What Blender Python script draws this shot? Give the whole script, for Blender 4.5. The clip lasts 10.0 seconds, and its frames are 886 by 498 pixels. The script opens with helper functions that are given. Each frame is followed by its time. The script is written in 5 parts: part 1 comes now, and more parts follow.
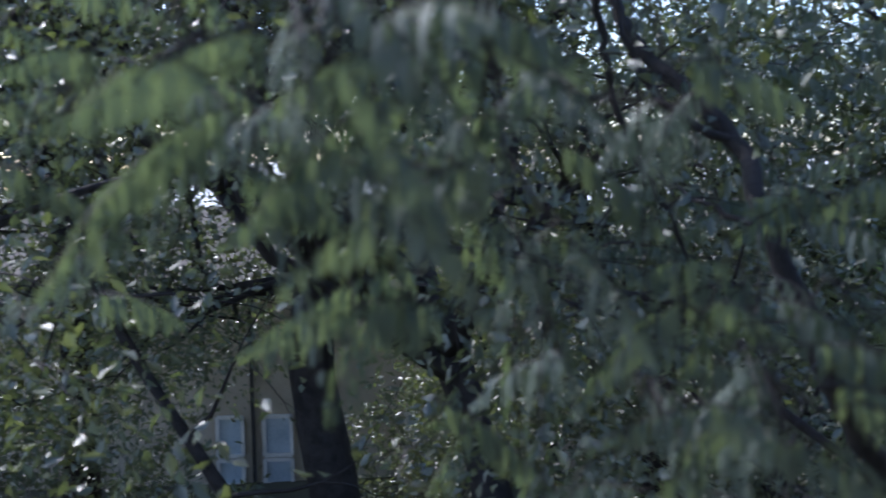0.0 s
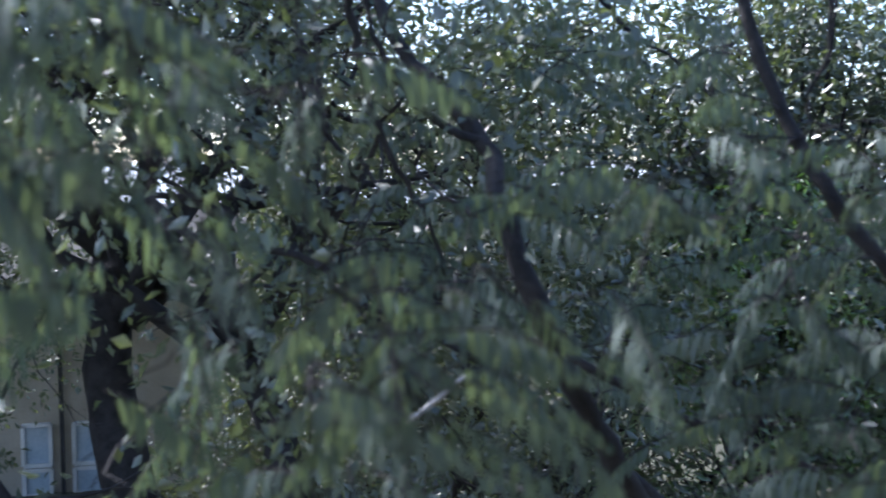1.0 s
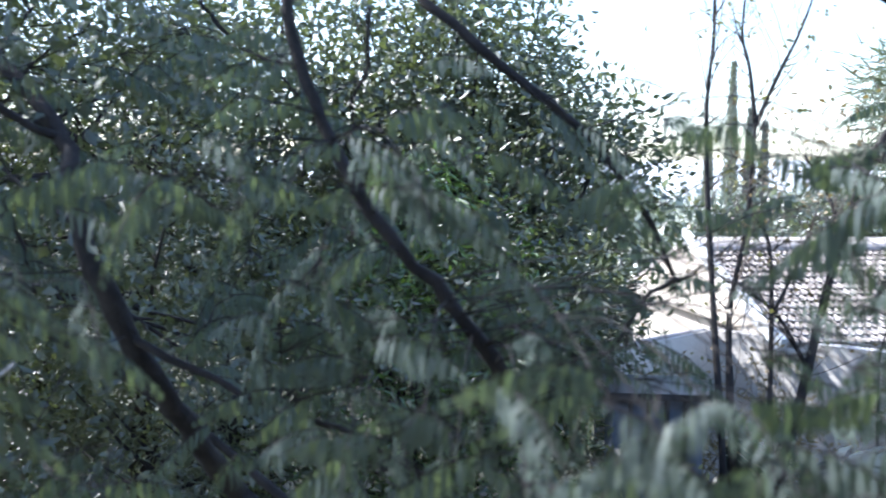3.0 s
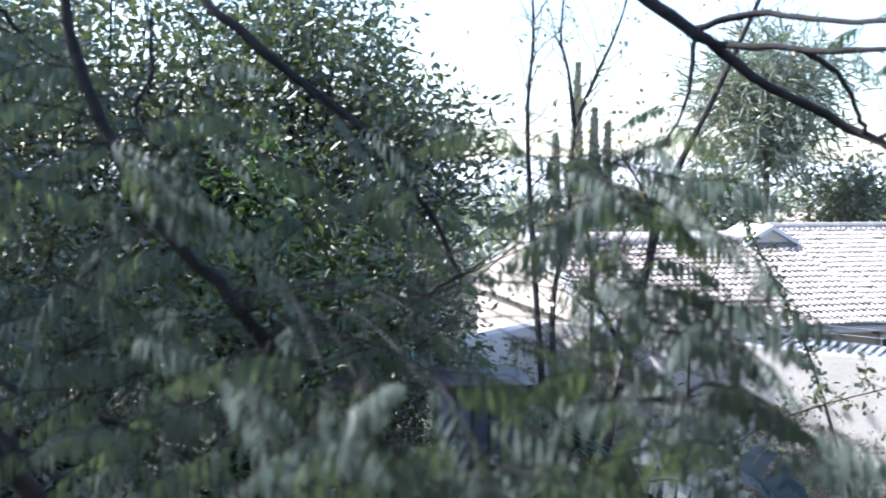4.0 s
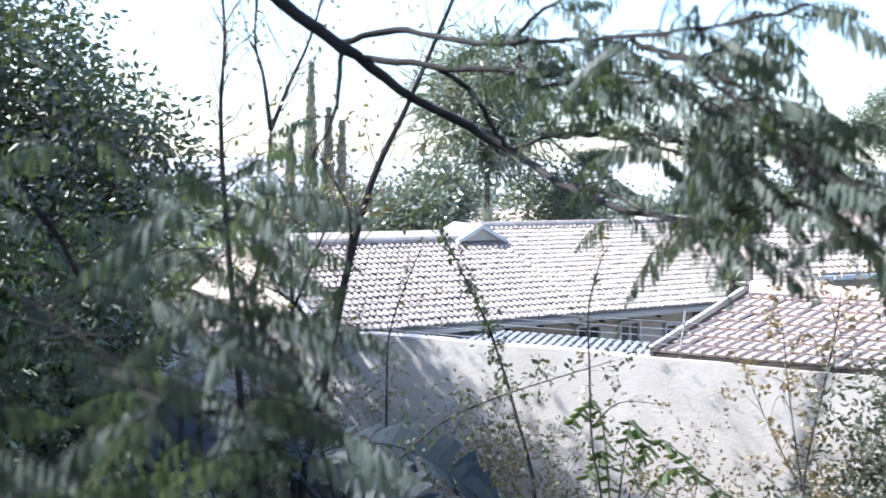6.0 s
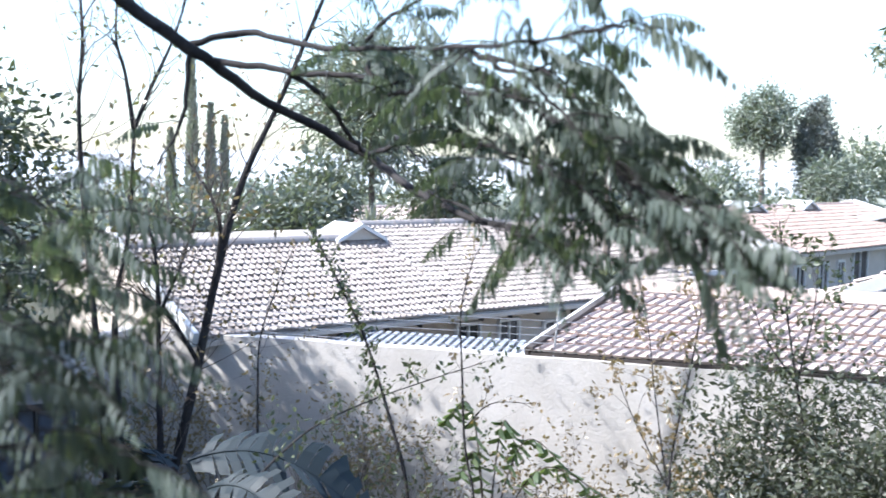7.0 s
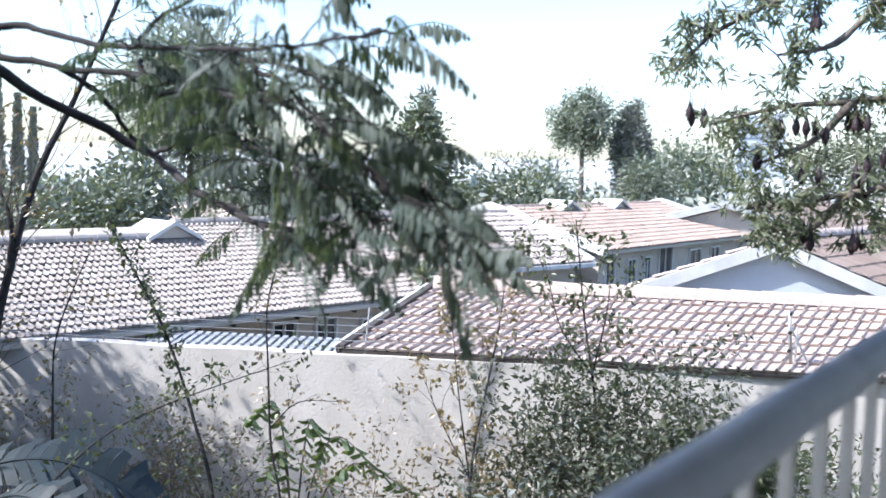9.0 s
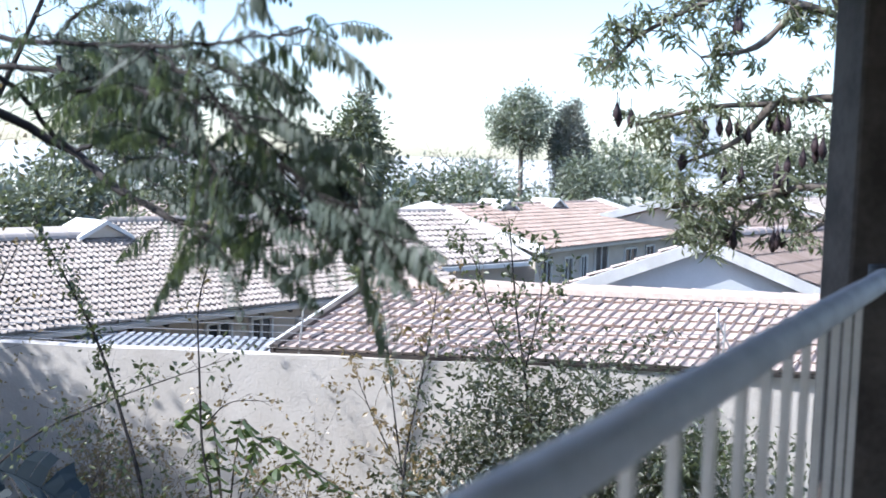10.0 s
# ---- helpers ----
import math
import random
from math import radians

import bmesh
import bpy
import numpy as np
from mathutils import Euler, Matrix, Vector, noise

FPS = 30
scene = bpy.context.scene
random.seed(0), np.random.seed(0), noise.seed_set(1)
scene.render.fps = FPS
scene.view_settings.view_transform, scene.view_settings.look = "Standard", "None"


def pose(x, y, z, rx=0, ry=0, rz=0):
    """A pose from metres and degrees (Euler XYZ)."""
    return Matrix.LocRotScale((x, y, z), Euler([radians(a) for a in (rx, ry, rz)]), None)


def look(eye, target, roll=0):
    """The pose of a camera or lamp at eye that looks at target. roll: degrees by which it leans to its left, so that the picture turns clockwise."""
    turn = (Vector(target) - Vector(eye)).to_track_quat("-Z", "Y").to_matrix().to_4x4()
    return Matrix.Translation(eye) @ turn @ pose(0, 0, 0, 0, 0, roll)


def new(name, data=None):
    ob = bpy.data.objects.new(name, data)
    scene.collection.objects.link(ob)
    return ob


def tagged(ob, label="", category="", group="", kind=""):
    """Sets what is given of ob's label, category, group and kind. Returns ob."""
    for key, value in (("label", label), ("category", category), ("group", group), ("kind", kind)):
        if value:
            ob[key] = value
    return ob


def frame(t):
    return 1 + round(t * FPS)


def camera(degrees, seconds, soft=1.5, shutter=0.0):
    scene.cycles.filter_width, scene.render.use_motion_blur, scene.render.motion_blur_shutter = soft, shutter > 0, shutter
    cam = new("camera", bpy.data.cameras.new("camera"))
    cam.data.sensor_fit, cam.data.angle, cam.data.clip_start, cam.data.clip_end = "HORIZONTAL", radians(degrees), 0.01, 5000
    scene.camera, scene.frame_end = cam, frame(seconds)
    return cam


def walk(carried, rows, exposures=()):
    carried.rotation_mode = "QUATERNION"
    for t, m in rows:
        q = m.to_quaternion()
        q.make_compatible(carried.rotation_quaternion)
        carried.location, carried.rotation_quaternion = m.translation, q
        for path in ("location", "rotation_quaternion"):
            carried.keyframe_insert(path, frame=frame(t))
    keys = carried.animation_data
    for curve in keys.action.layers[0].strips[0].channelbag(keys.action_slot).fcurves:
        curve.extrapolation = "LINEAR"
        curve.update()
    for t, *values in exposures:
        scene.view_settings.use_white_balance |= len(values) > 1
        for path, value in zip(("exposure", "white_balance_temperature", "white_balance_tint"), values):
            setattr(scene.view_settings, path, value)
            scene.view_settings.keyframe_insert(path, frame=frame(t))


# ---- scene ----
cam = camera(47.61, 10.0, 1.6, 0.35)
cam.data.dof.use_dof, cam.data.dof.focus_distance, cam.data.dof.aperture_fstop = True, 13.0, 2.2
ROWS = [
    (0.0, 0.288, -0.174, 4.304, 85.55, 1.06, -1.82),
    (0.5, 0.475, -0.192, 4.294, 85.54, 0.51, -6.48),
    (1.0, 0.631, -0.253, 4.279, 85.6, 0.14, -10.72),
    (1.5, 0.765, -0.33, 4.273, 85.64, -0.2, -14.95),
    (2.0, 0.889, -0.444, 4.285, 85.52, -0.53, -19.17),
    (2.5, 0.993, -0.569, 4.284, 85.5, -0.65, -22.84),
    (4.0, 1.253, -1.016, 4.307, 85.4, -0.54, -34.51),
    (4.5, 1.36, -1.151, 4.329, 85.41, -0.57, -38.42),
    (5.0, 1.467, -1.271, 4.335, 85.45, -0.71, -42.33),
    (5.5, 1.514, -1.365, 4.348, 85.47, -0.75, -45.58),
    (7.0, 1.776, -1.541, 4.439, 85.25, -0.95, -54.86),
    (7.5, 1.815, -1.609, 4.458, 85.21, -1.08, -57.81),
    (8.0, 1.818, -1.685, 4.466, 85.25, -1.29, -60.69),
    (8.5, 1.844, -1.741, 4.471, 85.27, -1.45, -62.99),
    (9.0, 1.851, -1.795, 4.47, 85.27, -1.57, -64.41),
    (9.5, 1.845, -1.848, 4.472, 85.32, -1.69, -66.0),
    (10.0, 1.855, -1.883, 4.469, 85.33, -1.73, -67.77),
]
EXPOSURES = [(0.0, 1.15, 5550, 18), (1.0, 1.65, 5550, 17), (2.5, 1.85, 5600, 14), (4.5, 1.58, 5750, 13), (7.0, 1.5, 5800, 13), (8.5, 1.35, 5800, 13), (10.0, 1.15, 5800, 13)]
walk(cam, [(t, pose(x, y, z, rx, ry, rz)) for t, x, y, z, rx, ry, rz in ROWS], EXPOSURES)

# ---- light ----
SUN_AZ, SUN_EL = 45.0, 42.0          # degrees from +y towards -x, and above the horizon
world = bpy.data.worlds.new("sky")
scene.world = world
world.use_nodes = True
wn = world.node_tree.nodes
sky = wn.new("ShaderNodeTexSky")
sky.sky_type, sky.sun_disc = "NISHITA", False
sky.sun_elevation, sky.sun_rotation = radians(SUN_EL), radians(-SUN_AZ)
sky.dust_density, sky.air_density, sky.ozone_density = 1.2, 1.0, 1.0
wn["Background"].inputs["Strength"].default_value = 0.15
world.node_tree.links.new(sky.outputs["Color"], wn["Background"].inputs["Color"])
sun = new("sun", bpy.data.lights.new("sun", "SUN"))
sun.data.energy, sun.data.angle, sun.data.color = 3.9, radians(0.6), (1.0, 0.95, 0.86)
_a, _e = radians(SUN_AZ), radians(SUN_EL)
sun.matrix_world = look((0, 0, 20), (20 * math.sin(_a) * math.cos(_e), -20 * math.cos(_a) * math.cos(_e), 20 - 20 * math.sin(_e)))

# ---- materials ----


def material(name, colour, rough=0.7, second=None, scale=6.0, grain=40.0, bump=0.2, metal=0.0, islands=False, contrast=0.5, spec=0.3):
    """A surface that varies at two scales, with relief."""
    m = bpy.data.materials.new(name)
    m.use_nodes = True
    nt = m.node_tree
    b = nt.nodes["Principled BSDF"]
    tc = nt.nodes.new("ShaderNodeTexCoord")
    n1, n2 = nt.nodes.new("ShaderNodeTexNoise"), nt.nodes.new("ShaderNodeTexNoise")
    n1.inputs["Scale"].default_value, n2.inputs["Scale"].default_value = scale, grain
    n1.inputs["Detail"].default_value, n2.inputs["Detail"].default_value = 5, 4
    for n in (n1, n2):
        nt.links.new(tc.outputs["Object"], n.inputs["Vector"])
    mix = nt.nodes.new("ShaderNodeMix")
    mix.data_type = "RGBA"
    second = second or tuple(c * 0.72 for c in colour)
    mix.inputs["A"].default_value, mix.inputs["B"].default_value = (*colour, 1), (*second, 1)
    add = nt.nodes.new("ShaderNodeMath")
    add.operation = "MULTIPLY_ADD"
    add.inputs[1].default_value = 0.35
    nt.links.new(n2.outputs["Fac"], add.inputs[0])
    ramp = nt.nodes.new("ShaderNodeMapRange")
    ramp.inputs["From Min"].default_value, ramp.inputs["From Max"].default_value = 0.67 - 0.3 * contrast, 0.67 + 0.3 * contrast
    source = n1.outputs["Fac"]
    if islands:
        geo = nt.nodes.new("ShaderNodeNewGeometry")
        obi = nt.nodes.new("ShaderNodeObjectInfo")
        s1 = nt.nodes.new("ShaderNodeMath")
        s1.operation = "ADD"
        nt.links.new(geo.outputs["Random Per Island"], s1.inputs[0])
        nt.links.new(obi.outputs["Random"], s1.inputs[1])
        fr = nt.nodes.new("ShaderNodeMath")
        fr.operation = "FRACT"
        nt.links.new(s1.outputs[0], fr.inputs[0])
        s2 = nt.nodes.new("ShaderNodeMath")
        s2.operation = "MULTIPLY_ADD"
        s2.inputs[1].default_value, s2.inputs[2].default_value = 0.35, 0.0
        nt.links.new(fr.outputs[0], s2.inputs[0])
        s3 = nt.nodes.new("ShaderNodeMath")
        s3.operation = "MULTIPLY_ADD"
        s3.inputs[1].default_value = 0.65
        nt.links.new(n1.outputs["Fac"], s3.inputs[0])
        nt.links.new(s2.outputs[0], s3.inputs[2])
        source = s3.outputs[0]
    nt.links.new(source, add.inputs[2])
    nt.links.new(add.outputs[0], ramp.inputs["Value"])
    nt.links.new(ramp.outputs["Result"], mix.inputs["Factor"])
    nt.links.new(mix.outputs["Result"], b.inputs["Base Color"])
    b.inputs["Roughness"].default_value, b.inputs["Metallic"].default_value = rough, metal
    b.inputs["Specular IOR Level"].default_value = spec
    if bump:
        bm_ = nt.nodes.new("ShaderNodeBump")
        bm_.inputs["Strength"].default_value, bm_.inputs["Distance"].default_value = bump, 0.02
        nt.links.new(add.outputs[0], bm_.inputs["Height"])
        nt.links.new(bm_.outputs["Normal"], b.inputs["Normal"])
    return m


def leaf_material(name, colour, second, through_light=0.45, rough=0.45, gloss=0.12):
    """Thin leaves: diffuse, lit through, slightly glossy, each leaf of its own shade."""
    m = bpy.data.materials.new(name)
    m.use_nodes = True
    nt = m.node_tree
    out = nt.nodes["Material Output"]
    nt.nodes.remove(nt.nodes["Principled BSDF"])
    geo = nt.nodes.new("ShaderNodeNewGeometry")
    tc = nt.nodes.new("ShaderNodeTexCoord")
    nz = nt.nodes.new("ShaderNodeTexNoise")
    nz.inputs["Scale"].default_value = 1.6
    nt.links.new(tc.outputs["Object"], nz.inputs["Vector"])
    s = nt.nodes.new("ShaderNodeMath")
    s.operation = "MULTIPLY_ADD"
    s.inputs[1].default_value = 0.6
    nt.links.new(geo.outputs["Random Per Island"], s.inputs[0])
    half = nt.nodes.new("ShaderNodeMath")
    half.operation = "MULTIPLY"
    half.inputs[1].default_value = 0.4
    nt.links.new(nz.outputs["Fac"], half.inputs[0])
    nt.links.new(half.outputs[0], s.inputs[2])
    mix = nt.nodes.new("ShaderNodeMix")
    mix.data_type = "RGBA"
    mix.inputs["A"].default_value, mix.inputs["B"].default_value = (*colour, 1), (*second, 1)
    nt.links.new(s.outputs[0], mix.inputs["Factor"])
    d, tr, gl = nt.nodes.new("ShaderNodeBsdfDiffuse"), nt.nodes.new("ShaderNodeBsdfTranslucent"), nt.nodes.new("ShaderNodeBsdfGlossy")
    gl.inputs["Roughness"].default_value = rough
    warm = nt.nodes.new("ShaderNodeMix")
    warm.data_type, warm.blend_type = "RGBA", "MULTIPLY"
    warm.inputs["Factor"].default_value = 1.0
    warm.inputs["B"].default_value = (1.25, 1.3, 0.55, 1)
    nt.links.new(mix.outputs["Result"], warm.inputs["A"])
    nt.links.new(mix.outputs["Result"], d.inputs["Color"])
    nt.links.new(warm.outputs["Result"], tr.inputs["Color"])
    m1, m2 = nt.nodes.new("ShaderNodeMixShader"), nt.nodes.new("ShaderNodeMixShader")
    m1.inputs["Fac"].default_value, m2.inputs["Fac"].default_value = through_light, gloss
    nt.links.new(d.outputs[0], m1.inputs[1])
    nt.links.new(tr.outputs[0], m1.inputs[2])
    nt.links.new(m1.outputs[0], m2.inputs[1])
    nt.links.new(gl.outputs[0], m2.inputs[2])
    nt.links.new(m2.outputs[0], out.inputs["Surface"])
    return m


BARK = material("bark", (0.042, 0.038, 0.037), 0.9, (0.02, 0.018, 0.018), 9, 60, 0.8)
BARK_GREY = material("grey_bark", (0.2, 0.17, 0.14), 0.9, (0.09, 0.075, 0.065), 9, 60, 0.6)
TILE = material("concrete_tile", (0.40, 0.365, 0.335), 0.85, (0.30, 0.265, 0.24), 1.2, 30, 0.25, islands=True, contrast=0.8)
TILE_PINK = material("pink_concrete_tile", (0.56, 0.47, 0.42), 0.85, (0.45, 0.37, 0.33), 1.2, 30, 0.25, islands=True, contrast=0.8)
TILE_SALMON = material("salmon_tile", (0.37, 0.295, 0.255), 0.88, (0.29, 0.225, 0.19), 1.2, 30, 0.25, islands=True, contrast=0.8)
MORTAR = material("pale_mortar", (0.54, 0.45, 0.40), 0.9, (0.42, 0.34, 0.29), 5, 40, 0.4)
PLASTER = material("rough_plaster", (0.66, 0.625, 0.58), 0.92, (0.50, 0.465, 0.42), 1.3, 26, 1.0, contrast=0.9)
CREAM = material("cream_wall", (0.56, 0.50, 0.43), 0.9, (0.45, 0.40, 0.34), 1.5, 30, 0.2)
GREYWALL = material("grey_wall", (0.52, 0.47, 0.41), 0.9, (0.43, 0.385, 0.335), 1.5, 30, 0.2)
WHITEWALL = material("white_wall", (0.52, 0.55, 0.58), 0.85, (0.46, 0.49, 0.52), 1.2, 30, 0.15)
WHITEPAINT = material("white_paint", (0.66, 0.66, 0.65), 0.6, (0.54, 0.54, 0.52), 3, 40, 0.1)
DARKWOOD = material("dark_stained_wood", (0.10, 0.088, 0.082), 0.75, (0.05, 0.043, 0.04), 3, 25, 0.4)
RAILPAINT = material("blue_grey_paint", (0.70, 0.73, 0.78), 0.65, (0.57, 0.60, 0.65), 7, 60, 0.4, spec=0.35)
BALUSTERPAINT = material("pale_grey_paint", (0.56, 0.55, 0.53), 0.5, (0.44, 0.43, 0.41), 5, 70, 0.15)
DARKMETAL = material("dark_metal", (0.05, 0.05, 0.055), 0.5, (0.03, 0.03, 0.03), 6, 40, 0.1, metal=0.3)
STEEL = material("galvanised_steel", (0.5, 0.5, 0.5), 0.45, (0.36, 0.36, 0.36), 6, 40, 0.1, metal=0.7)
SOIL = material("soil_and_litter", (0.085, 0.08, 0.055), 0.95, (0.045, 0.05, 0.03), 0.6, 14, 0.8, contrast=0.9)
# pale grey of the hills is painted aerial haze
HILL = material("haze_painted_hills", (0.52, 0.54, 0.54), 0.95, (0.42, 0.44, 0.44), 0.02, 0.3, 0)
CONCRETE = material("concrete", (0.36, 0.36, 0.35), 0.9, (0.27, 0.27, 0.26), 2, 30, 0.3)
SLATE = material("slate_blue_cladding", (0.11, 0.13, 0.17), 0.8, (0.075, 0.09, 0.12), 2, 30, 0.15)
SHEET = material("blue_grey_sheeting", (0.36, 0.38, 0.41), 0.7, (0.28, 0.30, 0.33), 2, 30, 0.1)
DARKROOF = material("dark_roof", (0.10, 0.09, 0.08), 0.9, (0.06, 0.055, 0.05), 2, 20, 0.3)
OLIVE = material("weathered_olive_wall", (0.42, 0.37, 0.30), 0.9, (0.33, 0.29, 0.23), 1.5, 25, 0.2)
CURTAIN = material("pale_window", (0.45, 0.52, 0.58), 0.25, (0.33, 0.40, 0.47), 3, 20, 0)
GLASS = material("dark_glass", (0.03, 0.035, 0.04), 0.08, (0.02, 0.02, 0.025), 2, 10, 0, spec=0.6)
TOWERBAND = material("tower_window_band", (0.36, 0.42, 0.50), 0.4, (0.30, 0.36, 0.44), 0.1, 1, 0)
TOWERWALL = material("tower_concrete", (0.55, 0.60, 0.66), 0.8, (0.46, 0.51, 0.57), 0.1, 1, 0)
POD = material("dry_seed_pod", (0.06, 0.04, 0.045), 0.6, (0.03, 0.02, 0.025), 20, 60, 0.3)

FEATHER = leaf_material("feathery_leaf", (0.062, 0.090, 0.086), (0.13, 0.165, 0.135), 0.38, 0.6, 0.04)
DENSE = leaf_material("dark_evergreen_leaf", (0.052, 0.072, 0.044), (0.12, 0.14, 0.08), 0.38, 0.42, 0.1)
BRIGHT = leaf_material("bright_green_leaf", (0.06, 0.13, 0.03), (0.12, 0.20, 0.05), 0.45)
DARKSHRUB = leaf_material("dark_shrub_leaf", (0.045, 0.06, 0.04), (0.15, 0.16, 0.12), 0.35, 0.5, 0.05)
SHRUBLEAF = leaf_material("shrub_leaf", (0.06, 0.085, 0.04), (0.13, 0.145, 0.085), 0.35, 0.4, 0.06)
DRYLEAF = leaf_material("dry_leaf", (0.16, 0.11, 0.06), (0.30, 0.22, 0.10), 0.4)
YELLOWLEAF = leaf_material("yellowing_leaf", (0.13, 0.14, 0.05), (0.26, 0.24, 0.10), 0.45)
# the next four leaf colours are paled to paint in distance haze
FARHAZELEAF = leaf_material("far_haze_leaf", (0.085, 0.115, 0.075), (0.17, 0.19, 0.14), 0.3)
MIDHAZELEAF = leaf_material("haze_paled_leaf", (0.12, 0.15, 0.11), (0.21, 0.24, 0.18), 0.3)
HAZYLEAF = leaf_material("haze_paled_far_leaf", (0.20, 0.23, 0.20), (0.30, 0.32, 0.27), 0.25)
CYPRESSHAZELEAF = leaf_material("cypress_haze_leaf", (0.11, 0.128, 0.115), (0.17, 0.185, 0.165), 0.2)
YUCCALEAF = leaf_material("pale_yucca_leaf", (0.22, 0.25, 0.21), (0.34, 0.36, 0.30), 0.3, 0.45, 0.08)
STRAPLEAF = leaf_material("strap_leaf", (0.03, 0.042, 0.048), (0.055, 0.072, 0.08), 0.2, 0.55, 0.03)
SILVERLEAF = leaf_material("silvery_leaf", (0.22, 0.25, 0.24), (0.33, 0.36, 0.35), 0.25, 0.5, 0.05)
BROADLEAF = leaf_material("broad_pale_leaf", (0.10, 0.15, 0.08), (0.20, 0.25, 0.13), 0.4, 0.5, 0.05)
PODLEAF = leaf_material("pod_tree_leaf", (0.095, 0.12, 0.065), (0.22, 0.24, 0.15), 0.35, 0.45, 0.08)

# ---- mesh helpers ----
rng = np.random.default_rng(7)


def mesh_from(name, verts, faces, mat, smooth=False):
    me = bpy.data.meshes.new(name)
    me.from_pydata([tuple(v) for v in verts], [], [tuple(f) for f in faces])
    me.materials.append(mat)
    if smooth:
        me.shade_smooth()
    return me


def thing(name, at, label, category, group="", kind=""):
    global rng
    rng = np.random.default_rng(int(abs(at[0] * 73 + at[1] * 191 + at[2] * 17) * 100))
    ob = new(name)
    ob.location = at
    ob.empty_display_size = 0.2
    return tagged(ob, label, category, group, kind)


def child(name, me, parent, label="", at=None):
    """One mesh as a part; its vertices are given in world coordinates unless at is set."""
    ob = new(name, me)
    ob.parent = parent
    if at is None:
        o = parent
        off = Vector((0, 0, 0))
        while o is not None:
            off += o.location
            o = o.parent
        ob.location = -off
    else:
        ob.location = at
    if label:
        tagged(ob, label)
    return ob


class Build:
    """Gathers vertices and faces for one mesh."""

    def __init__(self):
        self.v, self.f = [], []

    def add(self, verts, faces):
        n = len(self.v)
        self.v.extend(tuple(float(c) for c in p) for p in verts)
        self.f.extend(tuple(i + n for i in q) for q in faces)

    def prism(self, quad, depth):
        """A slab: four corners and the offset to its other side."""
        q = [Vector(p) for p in quad]
        d = Vector(depth)
        n = len(q)
        self.add(q + [p + d for p in q], [tuple(range(n))[::-1], tuple(range(n, 2 * n))] + [(i, (i + 1) % n, n + (i + 1) % n, n + i) for i in range(n)])

    def box(self, a, b, width, height):
        """A bar from a to b, centred, width across and height up."""
        a, b = Vector(a), Vector(b)
        d = (b - a).normalized()
        side = d.cross(Vector((0, 0, 1)))
        side = Vector((1, 0, 0)) if side.length < 0.01 else side.normalized()
        up = side.cross(d).normalized()
        s, u = side * width / 2, up * height / 2
        self.prism([a - s - u, a + s - u, a + s + u, a - s + u], b - a)

    def tube(self, pts, radii, n=6, knots=0.0):
        pts = [Vector(p) for p in pts]
        rings = []
        for i, p in enumerate(pts):
            d = (pts[min(i + 1, len(pts) - 1)] - pts[max(i - 1, 0)]).normalized()
            s = d.cross(Vector((0.31, 0.17, 0.93))).normalized()
            u = d.cross(s)
            r = float(radii[i]) * (1 + knots * float(rng.normal()))
            rings.append([p + r * (math.cos(k * 2 * math.pi / n) * s + math.sin(k * 2 * math.pi / n) * u) for k in range(n)])
        faces = [(i * n + k, i * n + (k + 1) % n, (i + 1) * n + (k + 1) % n, (i + 1) * n + k) for i in range(len(pts) - 1) for k in range(n)]
        faces += [tuple(range(n))[::-1], tuple(range((len(pts) - 1) * n, len(pts) * n))]
        self.add([v for r in rings for v in r], faces)

    def mesh(self, name, mat, smooth=False):
        return mesh_from(name, self.v, self.f, mat, smooth)


def curve(points, steps=5):
    """Points on a smooth line through the given ones."""
    p = [Vector(q) for q in points]
    p = [2 * p[0] - p[1]] + p + [2 * p[-1] - p[-2]]
    out = []
    for i in range(1, len(p) - 2):
        for k in range(steps):
            t = k / steps
            out.append(0.5 * (2 * p[i] + (p[i + 1] - p[i - 1]) * t + (2 * p[i - 1] - 5 * p[i] + 4 * p[i + 1] - p[i + 2]) * t * t + (3 * p[i] - p[i - 1] - 3 * p[i + 1] + p[i + 2]) * t ** 3))
    return out + [p[-2]]


def unit(a):
    return a / np.maximum(np.linalg.norm(a, axis=-1, keepdims=True), 1e-9)


def leaves_mesh(name, base, along, across, length, width, mat, fold=0.18):
    """Many leaves: each a folded blade of two faces from base, along its length."""
    n = len(base)
    length, width = np.broadcast_to(length, n)[:, None], np.broadcast_to(width, n)[:, None]
    nrm = np.cross(along, across)
    mid = base + along * length * 0.5
    a, c = base, base + along * length - nrm * length * 0.12
    b = mid + across * width * 0.5 + nrm * width * fold
    d = mid - across * width * 0.5 + nrm * width * fold
    v = np.stack([a, b, c, d], 1).reshape(-1, 3)
    me = bpy.data.meshes.new(name)
    me.vertices.add(4 * n)
    me.vertices.foreach_set("co", v.astype(np.float32).ravel())
    idx = np.arange(n, dtype=np.int32)[:, None] * 4
    tri = np.concatenate([idx, idx + 1, idx + 2, idx, idx + 2, idx + 3], 1).ravel()
    me.loops.add(6 * n)
    me.loops.foreach_set("vertex_index", tri)
    me.polygons.add(2 * n)
    me.polygons.foreach_set("loop_start", np.arange(2 * n, dtype=np.int32) * 3)
    me.update(calc_edges=True)
    me.validate()
    me.materials.append(mat)
    return me


